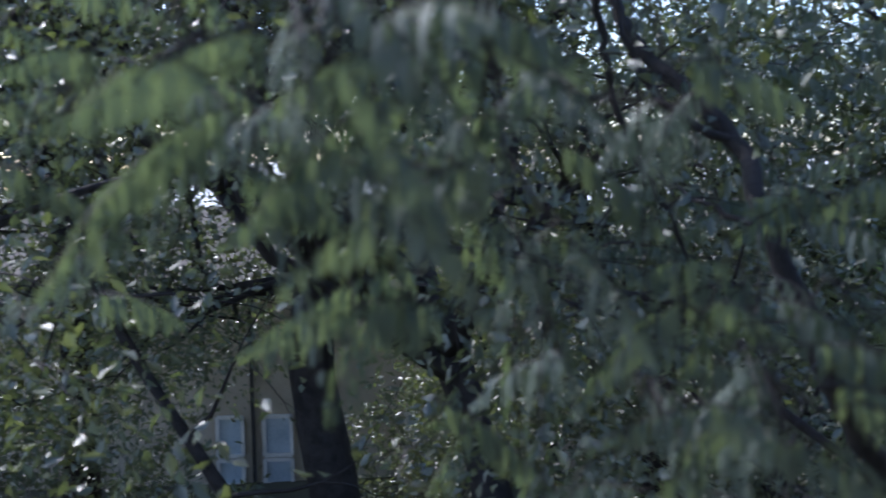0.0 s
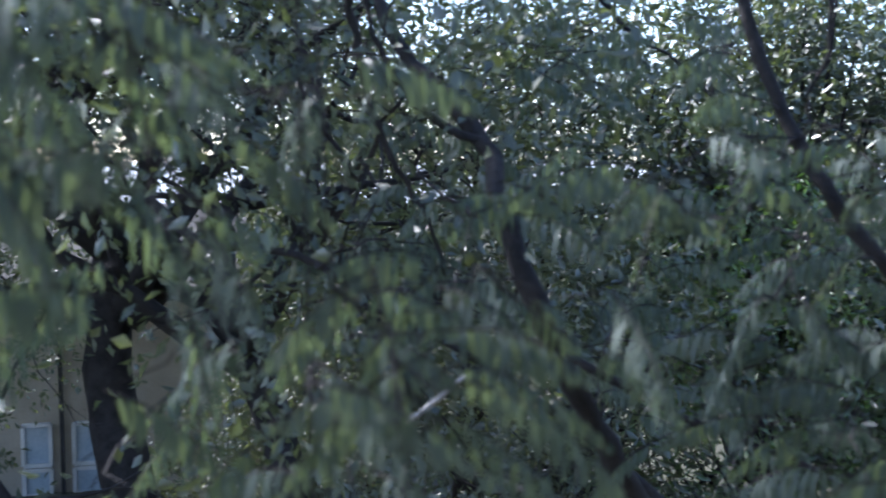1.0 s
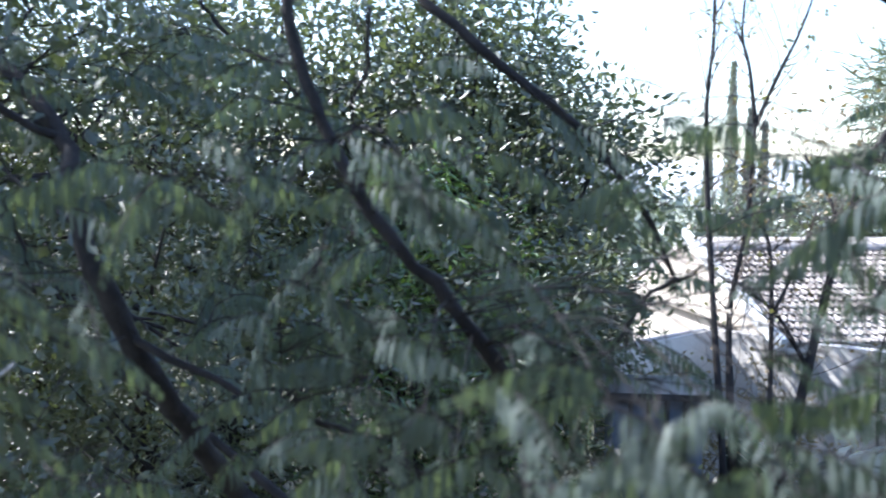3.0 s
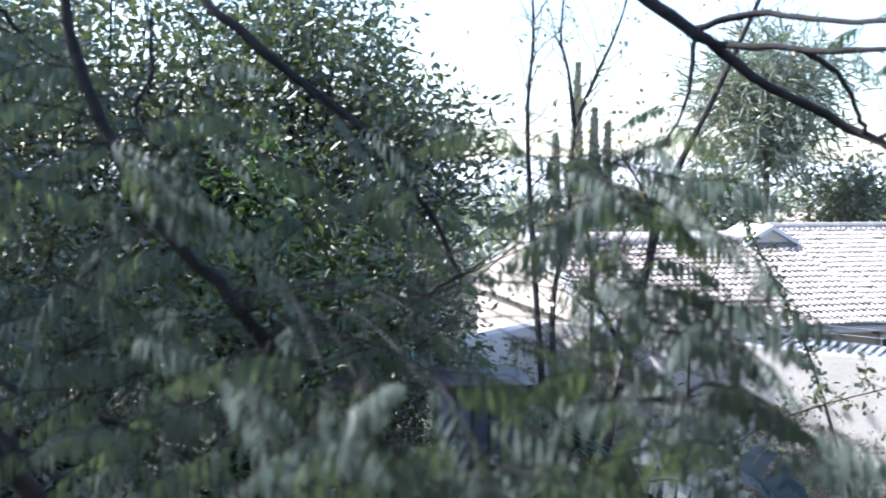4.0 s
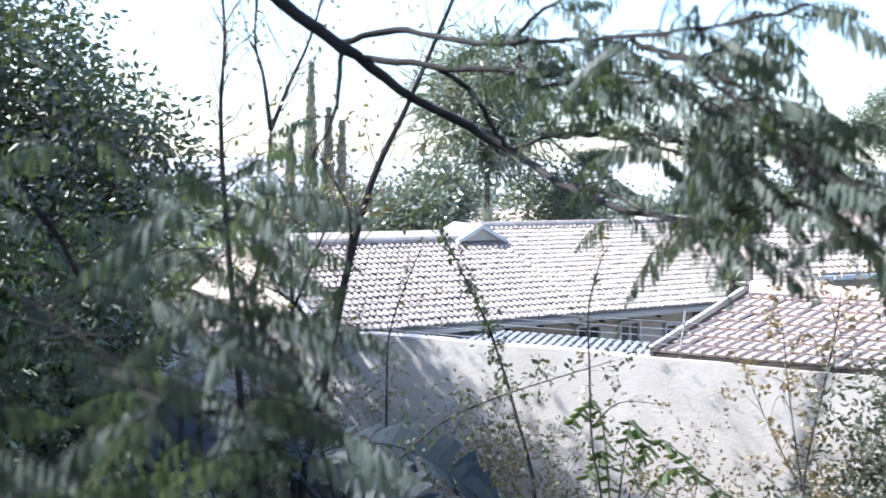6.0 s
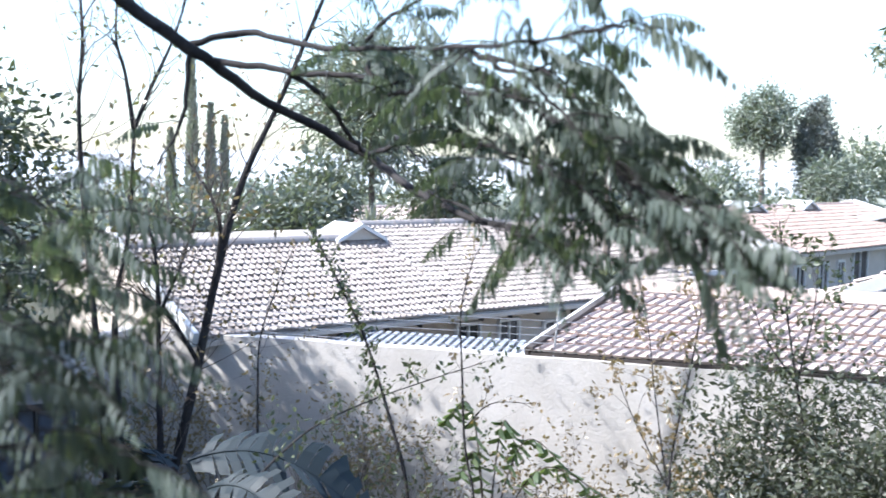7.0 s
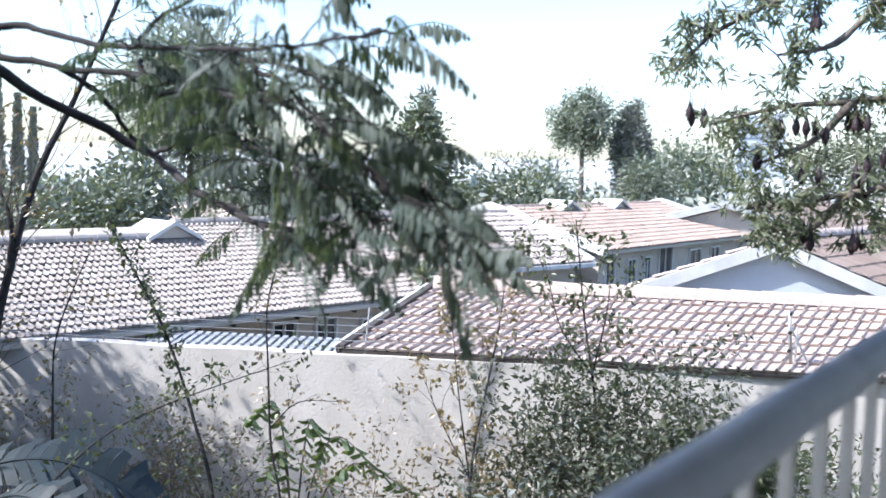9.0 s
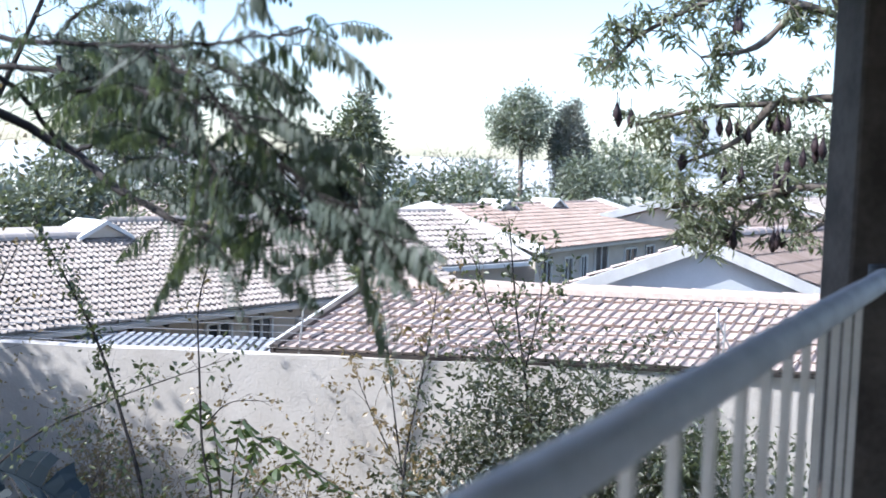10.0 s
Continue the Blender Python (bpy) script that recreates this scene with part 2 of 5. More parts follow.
def oval_leaves(name, base, along, across, length, width, mat):
    """Broad leaves: rounded ovals, folded along the midrib."""
    b = Build()
    for p, a, c, le in zip(base, along, across, length):
        p, a, c = Vector(p), Vector(a), Vector(c)
        n = a.cross(c)
        mid = [p + a * le * t - n * le * 0.1 * t * t for t in (0, 0.3, 0.65, 1)]
        side = [(0.2, 0.34), (0.45, 0.5), (0.72, 0.42), (0.9, 0.2)]
        for sgn in (-1, 1):
            rim = [p + a * le * t + c * sgn * width * w + n * width * 0.14 for t, w in side]
            pts = mid + rim
            b.add(pts, [(0, 1, 4), (1, 5, 4), (1, 2, 5), (2, 6, 5), (2, 7, 6), (2, 3, 7)] if sgn > 0 else [(0, 4, 1), (1, 4, 5), (1, 5, 2), (2, 5, 6), (2, 6, 7), (2, 7, 3)])
    return b.mesh(name, mat, True)


def frame_of(along):
    """Random vectors square to the given ones."""
    r = rng.normal(size=along.shape)
    return unit(np.cross(along, r))


def leaf_cloud(centres, per, spread, length, width, droop=0.3):
    """Leaves scattered round twig ends."""
    c = np.repeat(np.asarray(centres, float), per, 0)
    n = len(c)
    off = rng.normal(size=(n, 3)) * spread
    along = unit(off * 0.7 / max(spread, 1e-6) + rng.normal(size=(n, 3)) * 0.8 - np.array([0, 0, droop]))
    return c + off, along, frame_of(along), length * rng.uniform(0.6, 1.25, n), width * rng.uniform(0.6, 1.25, n)


def limb(b, start, heading, length, radius, depth, tips, sag=0.0, spread=0.7, kids=3, steps=4):
    """A branch that forks, ending in twig tips."""
    p, d = Vector(start), Vector(heading).normalized()
    pts, rad = [p.copy()], [radius]
    for i in range(steps):
        d = (d + Vector(rng.normal(size=3)) * 0.16 + Vector((0, 0, -sag))).normalized()
        p = p + d * length / steps
        pts.append(p.copy())
        rad.append(radius * (1 - 0.6 * (i + 1) / steps))
    b.tube(pts, rad, 5 if radius > 0.02 else 3)
    if depth == 0:
        tips.extend(pts[1:])
        return
    for k in range(kids):
        at = pts[-1 - k % (steps - 1)]
        h = (d + Vector(rng.normal(size=3)) * spread).normalized()
        limb(b, at, h, length * rng.uniform(0.55, 0.8), rad[-1 - k % (steps - 1)] * 0.75, depth - 1, tips, sag, spread, kids, steps)


def tree(name, at, height, trunk_r, label, leaf, bark=BARK, depth=3, kids=3, first=0.35, per=14, spread=0.22, leaf_l=0.09, leaf_w=0.045, lean=(0, 0, 1), wide=0.8, sag=0.0, crown_label="", reach=0.5, category="tree", stems=5):
    """A tree: tapered trunk with limbs as one part, and its crown of leaves as another."""
    t = thing(name, at, label, category)
    b, tips = Build(), []
    base = Vector(at)
    up = Vector(lean).normalized()
    top = base + up * height * first
    mid = [base + up * height * first * s + Vector(rng.normal(size=3)) * trunk_r * 0.5 * (0 < s < 1) for s in (0, 0.33, 0.66, 1)]
    mid[0] = base
    b.tube(curve(mid, 3), list(np.linspace(trunk_r, trunk_r * 0.75, 10)), 9, 0.05)
    for k in range(stems):
        a = 2 * math.pi * (k + rng.uniform(0, 0.6)) / stems
        h = (up * 0.9 + Vector((math.cos(a) * wide, math.sin(a) * wide, rng.uniform(-0.1, 0.5)))).normalized()
        limb(b, top - up * height * first * rng.uniform(0, 0.25), h, height * reach, trunk_r * 0.55, depth, tips, sag, 0.65, kids)
    child("trunk", b.mesh("trunk", bark, True), t)
    if per:
        child("crown", leaves_mesh("crown", *leaf_cloud([tuple(p) for p in tips], per, spread, leaf_l, leaf_w), leaf), t, crown_label)
    return t


def crown_tree(name, at, height, crown_r, crown_h, label, leaf, bark=BARK_GREY, trunk_r=0.12, clumps=60, per=40, leaf_l=0.3, leaf_w=0.14, spread=0.3, shape=1.0):
    """A tree whose limbs reach to leaf clumps in an uneven crown of the given size."""
    t = thing(name, at, label, "tree")
    b = Build()
    base = Vector(at)
    fork = base + Vector((0, 0, max(0.3, height - crown_h * 0.9)))
    mid = base + Vector((0, 0, height - crown_h * 0.5))
    b.tube([base, base.lerp(fork, 0.5) + Vector((trunk_r * 0.4, 0, 0)), fork, mid], [trunk_r, trunk_r * 0.85, trunk_r * 0.7, trunk_r * 0.3], 7, 0.04)
    ends = []
    for k in range(clumps):
        d = unit(rng.normal(size=3))
        r = rng.uniform(0.45, 1.0) * (1 + 0.25 * noise.noise(Vector(d) * 1.7 + base))
        zz = d[2] * r
        w = crown_r * (1 - max(0.0, zz) * (1 - shape))
        e = mid + Vector((float(d[0] * r * w), float(d[1] * r * w), float(zz * crown_h * 0.5)))
        ends.append(e)
        if k % 3 == 0:
            s = fork.lerp(mid, rng.uniform(0, 0.9))
            pts = curve([s, s.lerp(e, 0.5) + Vector((0, 0, -0.08 * crown_h)), e], 3)
            b.tube(pts, list(np.linspace(trunk_r * 0.35, trunk_r * 0.06, len(pts))), 4)
    child("trunk", b.mesh("trunk", bark, True), t)
    child("crown", leaves_mesh("crown", *leaf_cloud([tuple(e) for e in ends], per, spread * crown_r, leaf_l, leaf_w), leaf), t)
    return t

# ---- ground, walls, balcony ----


def ground():
    n = 60
    xs = np.sign(np.linspace(-1, 1, n)) * np.abs(np.linspace(-1, 1, n)) ** 3 * 1500 + 10
    v = []
    for y in xs:
        for x in xs:
            r = math.hypot(x - 5, y - 5)
            v.append((x, y, -0.12 * noise.noise((x * 0.3, y * 0.3, 0)) * (r < 60) - 0.3 * (x > 13) - 0.9 * min(1.0, max(0.0, (y - 11) / 4)) * (x < 6) - max(0, r - 60) * 0.008))
    f = [(j * n + i, j * n + i + 1, (j + 1) * n + i + 1, (j + 1) * n + i) for j in range(n - 1) for i in range(n - 1)]
    tagged(new("ground", mesh_from("ground", v, f, SOIL, True)), "dark soil with leaf litter under the trees", "ground", kind="structure")


ground()

WALL_DIR = Vector((0.318, -0.948, 0)).normalized()


def wall_x(y):
    return 12.35 + 0.335 * (4.37 - y)


def boundary_wall():
    b = Build()
    t = Vector((0.948, 0.318, 0)).normalized() * 0.23
    n = 40
    front, back = [], []
    for i in range(n + 1):
        y = 9.8 - 19.8 * i / n
        top = 2.13 + 0.008 * math.sin(i * 1.7)
        p = Vector((wall_x(y), y, 0))
        front += [p + Vector((0, 0, -0.6)), p + Vector((0, 0, top))]
        back += [p + t + Vector((0, 0, -0.6)), p + t + Vector((0, 0, top))]
    k = len(front)
    f = []
    for i in range(n):
        a = 2 * i
        f += [(a, a + 1, a + 3, a + 2), (a + 1, k + a + 1, k + a + 3, a + 3), (k + a + 1, k + a, k + a + 2, k + a + 3)]
    f += [(0, k, k + 1, 1), (k - 2, k - 1, 2 * k - 1, 2 * k - 2)]
    b.add(front + back, f)
    w = tagged(new("wall_boundary", b.mesh("wall_boundary", PLASTER)), "pale rough-plastered boundary wall with leaf shadows", "wall", kind="structure")
    b = Build()
    c = Vector((wall_x(9.8), 9.8, -0.6))
    d = Vector((-0.948, -0.318, 0)).normalized() * 2.4
    e = Vector((0.318, -0.948, 0)).normalized() * -0.23
    b.prism([c + d, c + Vector((0.22, 0.074, 0)), c + Vector((0.22, 0.074, 0)) + e, c + d + e], (0, 0, 2.735))
    tagged(new("wall_return", b.mesh("wall_return", PLASTER)), "shaded return of the plastered boundary wall", "wall", kind="structure")
    return w


boundary_wall()


def balcony():
    b = Build()
    z0 = 3.05
    b.prism([(-4, -6, z0), (-4, 0.35, z0), (2.4, 0.35, z0), (2.4, -1.4, z0), (5.6, -1.93, z0), (5.6, -6, z0)], (0, 0, -0.22))
    tagged(new("floor_balcony", b.mesh("floor_balcony", CONCRETE)), "plain grey concrete balcony floor", "floor", kind="structure")
    b = Build()
    b.prism([(-4, -6, -0.3), (8, -6, -0.3), (8, -6.25, -0.3), (-4, -6.25, -0.3)], (0, 0, 6.1))
    tagged(new("wall_house", b.mesh("wall_house", CREAM)), "plain cream wall behind the balcony", "wall", kind="structure")
    # unseen roof implied by the post; its edge is extended to shade the handrail
    b = Build()
    b.prism([(-4, -6.25, 5.85), (-4, 0.45, 5.85), (7.6, 0.45, 5.85), (7.6, -6.25, 5.85)], (0, 0, 0.15))
    tagged(new("ceiling_balcony", b.mesh("ceiling_balcony", DARKWOOD)), "balcony ceiling out of view, run out to shade the railing", "ceiling", kind="structure")


balcony()


def railing():
    def ry(x):
        return -1.42 - 0.15 * (x - 2.5)
    r = thing("balcony_railing", (2.6, ry(2.6), 3.05), "painted steel balcony railing with thick round handrail", "railing")
    b = Build()
    xs = np.linspace(2.6, 6.85, 26)
    b.tube([(x, ry(x), 4.045 + 0.0015 * math.sin(9 * x)) for x in xs], [0.046] * 26, 20)
    child("handrail", b.mesh("handrail", RAILPAINT, True), r, "smooth blue-grey round handrail")
    b = Build()
    b.box((2.6, ry(2.6), 2.98), (6.8, ry(6.8), 2.98), 0.05, 0.03)
    child("bottom_rail", b.mesh("bottom_rail", BALUSTERPAINT), r)
    b = Build()
    b.box((0, 0, 0), (0, 0, 1.04), 0.024, 0.024)
    bar = b.mesh("baluster", BALUSTERPAINT)
    x = 2.75
    while x < 6.0:
        o = child("baluster", bar, r, at=(x - 2.6, ry(x) - ry(2.6), -0.06))
        o.rotation_euler = (0, 0, radians(-8.5))
        x += 0.242
    b = Build()
    b.tube([(6.62, ry(6.62), 4.0), (6.62, ry(6.62), 4.1)], [0.075, 0.075], 14)
    child("bracket", b.mesh("bracket", DARKMETAL, True), r, "dark bracket at the post")


railing()


def post():
    p = thing("balcony_post", (7.06, -2.0, -0.3), "dark stained timber post beside the railing", "post")
    b = Build()
    h, s = 6.2, 0.19
    pts = [(-s + 0.015, -s), (s - 0.015, -s), (s, -s + 0.015), (s, s - 0.015), (s - 0.015, s), (-s + 0.015, s), (-s, s - 0.015), (-s, -s + 0.015)]
    b.prism([(x, y, 0) for x, y in pts], (0, 0, h))
    o = child("shaft", b.mesh("shaft", DARKWOOD), p, at=(0, 0, 0))
    p.rotation_euler = (0, 0, radians(21))


post()

# ---- roofs and houses ----


def tile_profile(U, V, lift=0.04, roll=0.036, seg=6):
    """One concrete tile: a flat pan and a round roll, its lower edge lifted over the row below. Returns vertices and faces."""
    U, V = Vector(U), Vector(V)
    N = U.cross(V).normalized()
    us = [0.0, 0.72] + [0.72 + 0.30 * k / seg for k in range(1, seg + 1)]
    hs = [0.0, 0.0] + [roll * math.sin(math.pi * k / seg) for k in range(1, seg + 1)]
    v = []
    for vv, base in ((0.0, lift), (1.06, 0.004)):
        v += [U * u + V * vv + N * (h + base) for u, h in zip(us, hs)]
    v += [U * u + V * 0.1 + N * (h * 0.5 - 0.012) for u, h in zip(us, hs)]
    n = len(us)
    f = [(i, i + 1, n + i + 1, n + i) for i in range(n - 1)] + [(2 * n + i, 2 * n + i + 1, i + 1, i) for i in range(n - 1)]
    return v, f


def tiled_slope(parent, O, U, V, cols, rows, mat, singles=0, first=(0, 10 ** 6)):
    """Covers the parallelogram O, U, V with tiles: up to singles of them as parts of their own, the others joined."""
    O, U, V = Vector(O), Vector(U), Vector(V)
    u, v = U / cols, V / rows
    vs, fs = tile_profile(u, v)
    one = mesh_from("tile", vs, fs, mat)
    rest = Build()
    made = 0
    for j in range(rows):
        for i in range(cols):
            p = O + u * i + v * j + Vector((0, 0, 0.004 * float(rng.normal())))
            if made < singles and first[0] <= i < first[1]:
                child("tile", one, parent, at=p - parent.location)
                made += 1
            else:
                rest.add([w + p for w in vs], fs)
    if rest.v:
        o = child("roof_tiles", rest.mesh("roof_tiles", mat), parent)
        tagged(o, kind="stuff")


def slab_under(parent, O, U, V, mat, name="roof_deck", thick=0.09):
    O, U, V = Vector(O), Vector(U), Vector(V)
    N = U.cross(V).normalized()
    b = Build()
    b.prism([O - N * 0.01, O + U - N * 0.01, O + U + V - N * 0.01, O + V - N * 0.01], -N * thick)
    child(name, b.mesh(name, mat), parent)


def ridge_caps(parent, a, b_, mat, radius=0.11, count=20):
    """Half-round ridge tiles end to end."""
    a, b_ = Vector(a), Vector(b_)
    d = (b_ - a) / count
    side = d.normalized().cross(Vector((0, 0, 1))).normalized()
    b = Build()
    ring = []
    for e, s in ((0.0, 1.0), (1.06, 0.9)):
        ring += [d * e + side * radius * s * math.cos(math.pi * q / 6) + Vector((0, 0, radius * s * math.sin(math.pi * q / 6) - 0.03)) for q in range(7)]
    b.add(ring, [(q, q + 1, 8 + q, 7 + q) for q in range(6)] + [tuple(range(7))])
    one = b.mesh("ridge_cap", mat)
    for k in range(count):
        child("ridge_cap", one, parent, at=a + d * k - parent.location)


def bar(parent, name, a, b_, w, h, mat, label=""):
    b = Build()
    b.box(a, b_, w, h)
    return child(name, b.mesh(name, mat), parent, label)


def window(parent, centre, right, w, h, bars=2, frame_mat=WHITEPAINT, pane_mat=GLASS, name="window"):
    """A framed window standing proud of its wall; right is the direction along the wall."""
    c, r = Vector(centre), Vector(right).normalized()
    out = Vector((-r.y, r.x, 0))
    if out.dot(Vector((2, -2, 4)) - c) < 0:
        out = -out
    b = Build()
    up = Vector((0, 0, 1))
    for s in (-1, 1):
        b.box(c + r * s * w / 2 - up * h / 2, c + r * s * w / 2 + up * h / 2, 0.06, 0.06)
        b.box(c - r * w / 2 + up * s * h / 2, c + r * w / 2 + up * s * h / 2, 0.06, 0.06)
    for k in range(1, bars):
        p = c + r * (k / bars - 0.5) * w
        b.box(p - up * h / 2, p + up * h / 2, 0.04, 0.04)
    win = child(name, b.mesh(name, frame_mat), parent)
    b = Build()
    q = c - out * 0.012
    b.prism([q - r * w / 2 - up * h / 2, q + r * w / 2 - up * h / 2, q + r * w / 2 + up * h / 2, q - r * w / 2 + up * h / 2], -out * 0.02)
    pane = new("pane", b.mesh("pane", pane_mat))
    pane.parent = win
    return win


MA, MN = Vector((0.955, -0.297, 0)), Vector((0.297, 0.955, 0))


def on_a(a, o, z):
    return MA * a + MN * o + Vector((0, 0, z))


def main_house():
    h = thing("neighbour_house", on_a(12, 13, -0.3), "long low house with pale ribbed concrete roof tiles", "house")
    slab_under(h, on_a(7.6, 11.4, 2.08), MA * 10.8, MN * 3.2 + Vector((0, 0, 1.2)), CREAM)
    ridge_caps(h, on_a(12.2, 14.6, 3.33), on_a(18.4, 14.6, 3.33), TILE, count=17)
    ridge_caps(h, on_a(7.6, 14.05, 3.14), on_a(12.2, 14.05, 3.14), TILE, count=13)
    b = Build()
    b.prism([on_a(7.8, 11.9, -0.5), on_a(18.2, 11.9, -0.5), on_a(18.2, 17.4, -0.5), on_a(7.8, 17.4, -0.5)], (0, 0, 2.62))
    child("wall", b.mesh("wall", CREAM), h)
    b = Build()
    back = [on_a(7.6, 14.6, 3.26), on_a(18.4, 14.6, 3.26), on_a(18.4, 17.8, 2.06), on_a(7.6, 17.8, 2.06)]
    b.prism(back, (0, 0, -0.08))
    child("back_slope", b.mesh("back_slope", TILE), h)
    for s, (a0, a1) in (("l", (7.62, 7.72)), ("r", (18.3, 18.4))):
        b = Build()
        b.prism([on_a(a0, 11.9, 2.1), on_a(a0, 17.3, 2.1), on_a(a0, 14.6, 3.2)], MA * (a1 - a0))
        child("gable", b.mesh("gable", CREAM), h)
    bar(h, "barge_board", on_a(7.56, 11.35, 2.1), on_a(7.56, 14.6, 3.32), 0.08, 0.2, WHITEPAINT)
    bar(h, "gutter", on_a(7.6, 11.37, 2.03), on_a(18.4, 11.37, 2.03), 0.06, 0.06, CREAM)
    for a in np.arange(8.2, 18.2, 0.62):
        bar(h, "rafter_end", on_a(a, 11.42, 1.98), on_a(a, 11.9, 2.08), 0.05, 0.09, DARKWOOD)
    for a, w, z in ((12.6, 0.5, 1.45), (13.5, 0.45, 1.45), (14.6, 0.55, 1.35), (11.2, 0.7, 1.4), (16.6, 0.8, 1.4), (9.6, 0.9, 1.4)):
        window(h, on_a(a, 11.87, z), MA, w, 0.75, 2)
    b = Build()
    b.prism([on_a(15.0, 11.86, -0.4), on_a(15.55, 11.86, -0.4), on_a(15.55, 11.86, 1.9), on_a(15.0, 11.86, 1.9)], MN * 0.03)
    child("door", b.mesh("door", DARKWOOD), h, "dark door in shade")
    # little gabled vent on the slope where the ridge steps up
    b = Build()
    p = on_a(11.8, 13.93, 3.11)
    b.prism([p - MA * 0.42, p + MA * 0.42, p + Vector((0, 0, 0.22))], MN * 0.8)
    vent = child("roof_vent", b.mesh("roof_vent", CREAM), h, "small gabled roof vent with white trim")
    for s in (-1, 1):
        b = Build()
        b.prism([p + MA * s * 0.52 + Vector((0, 0, -0.05)) - MN * 0.08, p + Vector((0, 0, 0.22)) - MN * 0.08, p + Vector((0, 0, 0.22)) + MN * 0.9, p + MA * s * 0.52 + Vector((0, 0, -0.05)) + MN * 0.9], (0, 0, 0.07))
        o = new("trim", b.mesh("trim", WHITEPAINT))
        o.parent = vent
    return h


HOUSE = main_house()

GU, GV = Vector((0.285, -0.9585, 0)) * 7.2, Vector((1.98, -0.29, 0.61))
GO = Vector((14.37, 4.28, 2.79)) - GV


def garage():
    g = thing("garage", GO + Vector((1.5, -3, -2.5)), "garage with pinkish ribbed tile roof behind the boundary wall", "garage")
    slab_under(g, GO, GU, GV, DARKWOOD, "roof_deck", 0.045)
    b = Build()
    i = Vector((0.35, -0.1, 0))
    b.prism([GO + i + Vector((0, 0, -2.6)), GO + i + GU + Vector((0, 0, -2.6)), GO + GU + GV * 1.9 + Vector((0, 0, -3.8)), GO + GV * 1.9 + Vector((0, -0.1, -3.8))], (0, 0, 2.5))
    child("wall", b.mesh("wall", CREAM), g)
    b = Build()
    b.prism([GO + GV, GO + GU + GV, GO + GU + GV + Vector((2.0, -0.3, -0.6)), GO + GV + Vector((2.0, -0.3, -0.6))], (0, 0, -0.08))
    child("back_slope", b.mesh("back_slope", TILE_PINK), g)
    ridge_caps(g, GO + GV + Vector((0, 0, 0.03)), GO + GU + GV + Vector((0, 0, 0.03)), MORTAR, 0.15, 18)
    n = GU.cross(GV).normalized()
    u = GU.normalized()
    bar(g, "barge_board", GO - u * 0.05 - n * 0.06, GO + GV - u * 0.05 - n * 0.06, 0.05, 0.22, DARKWOOD, "dark barge board along the gable edge")
    # dark strip on the verge, a pale one outside it
    bar(g, "verge", GO + n * 0.04 - u * 0.01, GO + GV + n * 0.04 - u * 0.01, 0.1, 0.05, DARKWOOD, "dark strip along the verge")
    bar(g, "verge_strip", GO + n * 0.03 - u * 0.1, GO + GV + n * 0.03 - u * 0.1, 0.05, 0.04, WHITEPAINT, "pale verge strip")
    b = Build()
    b.prism([GO + GV + Vector((0, 0, -0.1)), GO + GV * 0.1 + Vector((0, 0, -0.1)), GO + GV * 0.1 + Vector((0, 0, -1.6)), GO + GV + Vector((0, 0, -2.2))], u * 0.1)
    child("gable", b.mesh("gable", CREAM), g)
    return g


GARAGE = garage()


def plain_house(name, O, U, V, label, wall_mat, wall_h, tile_mat, cols, rows, windows=(), verge_left=True, depth=None, gutter=True):
    """A house seen from its eaves side: tiled slope, back slope, walls, gable trim."""
    O, U, V = Vector(O), Vector(U), Vector(V)
    h = thing(name, O + U * 0.5 + Vector((0, 0, -wall_h)), label, "house")
    flat = Vector((V.x, V.y, 0))
    slab_under(h, O, U, V, wall_mat)
    u = U.normalized()
    b = Build()
    inset = flat.normalized() * 0.4
    base = Vector((0, 0, -wall_h))
    b.prism([O + inset + u * 0.3 + base, O + U + inset - u * 0.3 + base, O + U - u * 0.3 + flat * 2 + base, O + u * 0.3 + flat * 2 + base], (0, 0, wall_h - 0.06))
    child("wall", b.mesh("wall", wall_mat), h)
    b = Build()
    w = Vector((flat.x, flat.y, -V.z))
    b.prism([O + V, O + U + V, O + U + V + w, O + V + w], (0, 0, -0.08))
    child("back_slope", b.mesh("back_slope", tile_mat), h)
    ridge_caps(h, O + V, O + U + V, tile_mat, 0.12, max(6, int(U.length / 0.4)))
    for e, on in ((Vector((0, 0, 0)), verge_left), (U, True)):
        b = Build()
        s = u * 0.3 if e.length == 0 else u * -0.4
        b.prism([O + e + s + inset, O + e + s + flat * 1.9, O + e + s + V + Vector((0, 0, -0.1))], u * 0.1)
        child("gable", b.mesh("gable", wall_mat), h)
        if on:
            bar(h, "barge_board", O + e + Vector((0, 0, -0.02)), O + e + V + Vector((0, 0, 0.06)), 0.09, 0.24, WHITEPAINT)
            bar(h, "barge_board", O + e + V + Vector((0, 0, 0.06)), O + e + V + w + Vector((0, 0, -0.02)), 0.09, 0.24, WHITEPAINT)
    if gutter:
        bar(h, "gutter", O - flat.normalized() * 0.05 - Vector((0, 0, 0.06)), O + U - flat.normalized() * 0.05 - Vector((0, 0, 0.06)), 0.1, 0.1, WHITEPAINT)
    for a, zz, ww, hh, mat in windows:
        window(h, O + u * a + inset - flat.normalized() * 0.03 + Vector((0, 0, zz)), u, ww, hh, 2, pane_mat=mat)
    SLOPES.append((h, O, U, V, cols, rows, tile_mat))
    return h


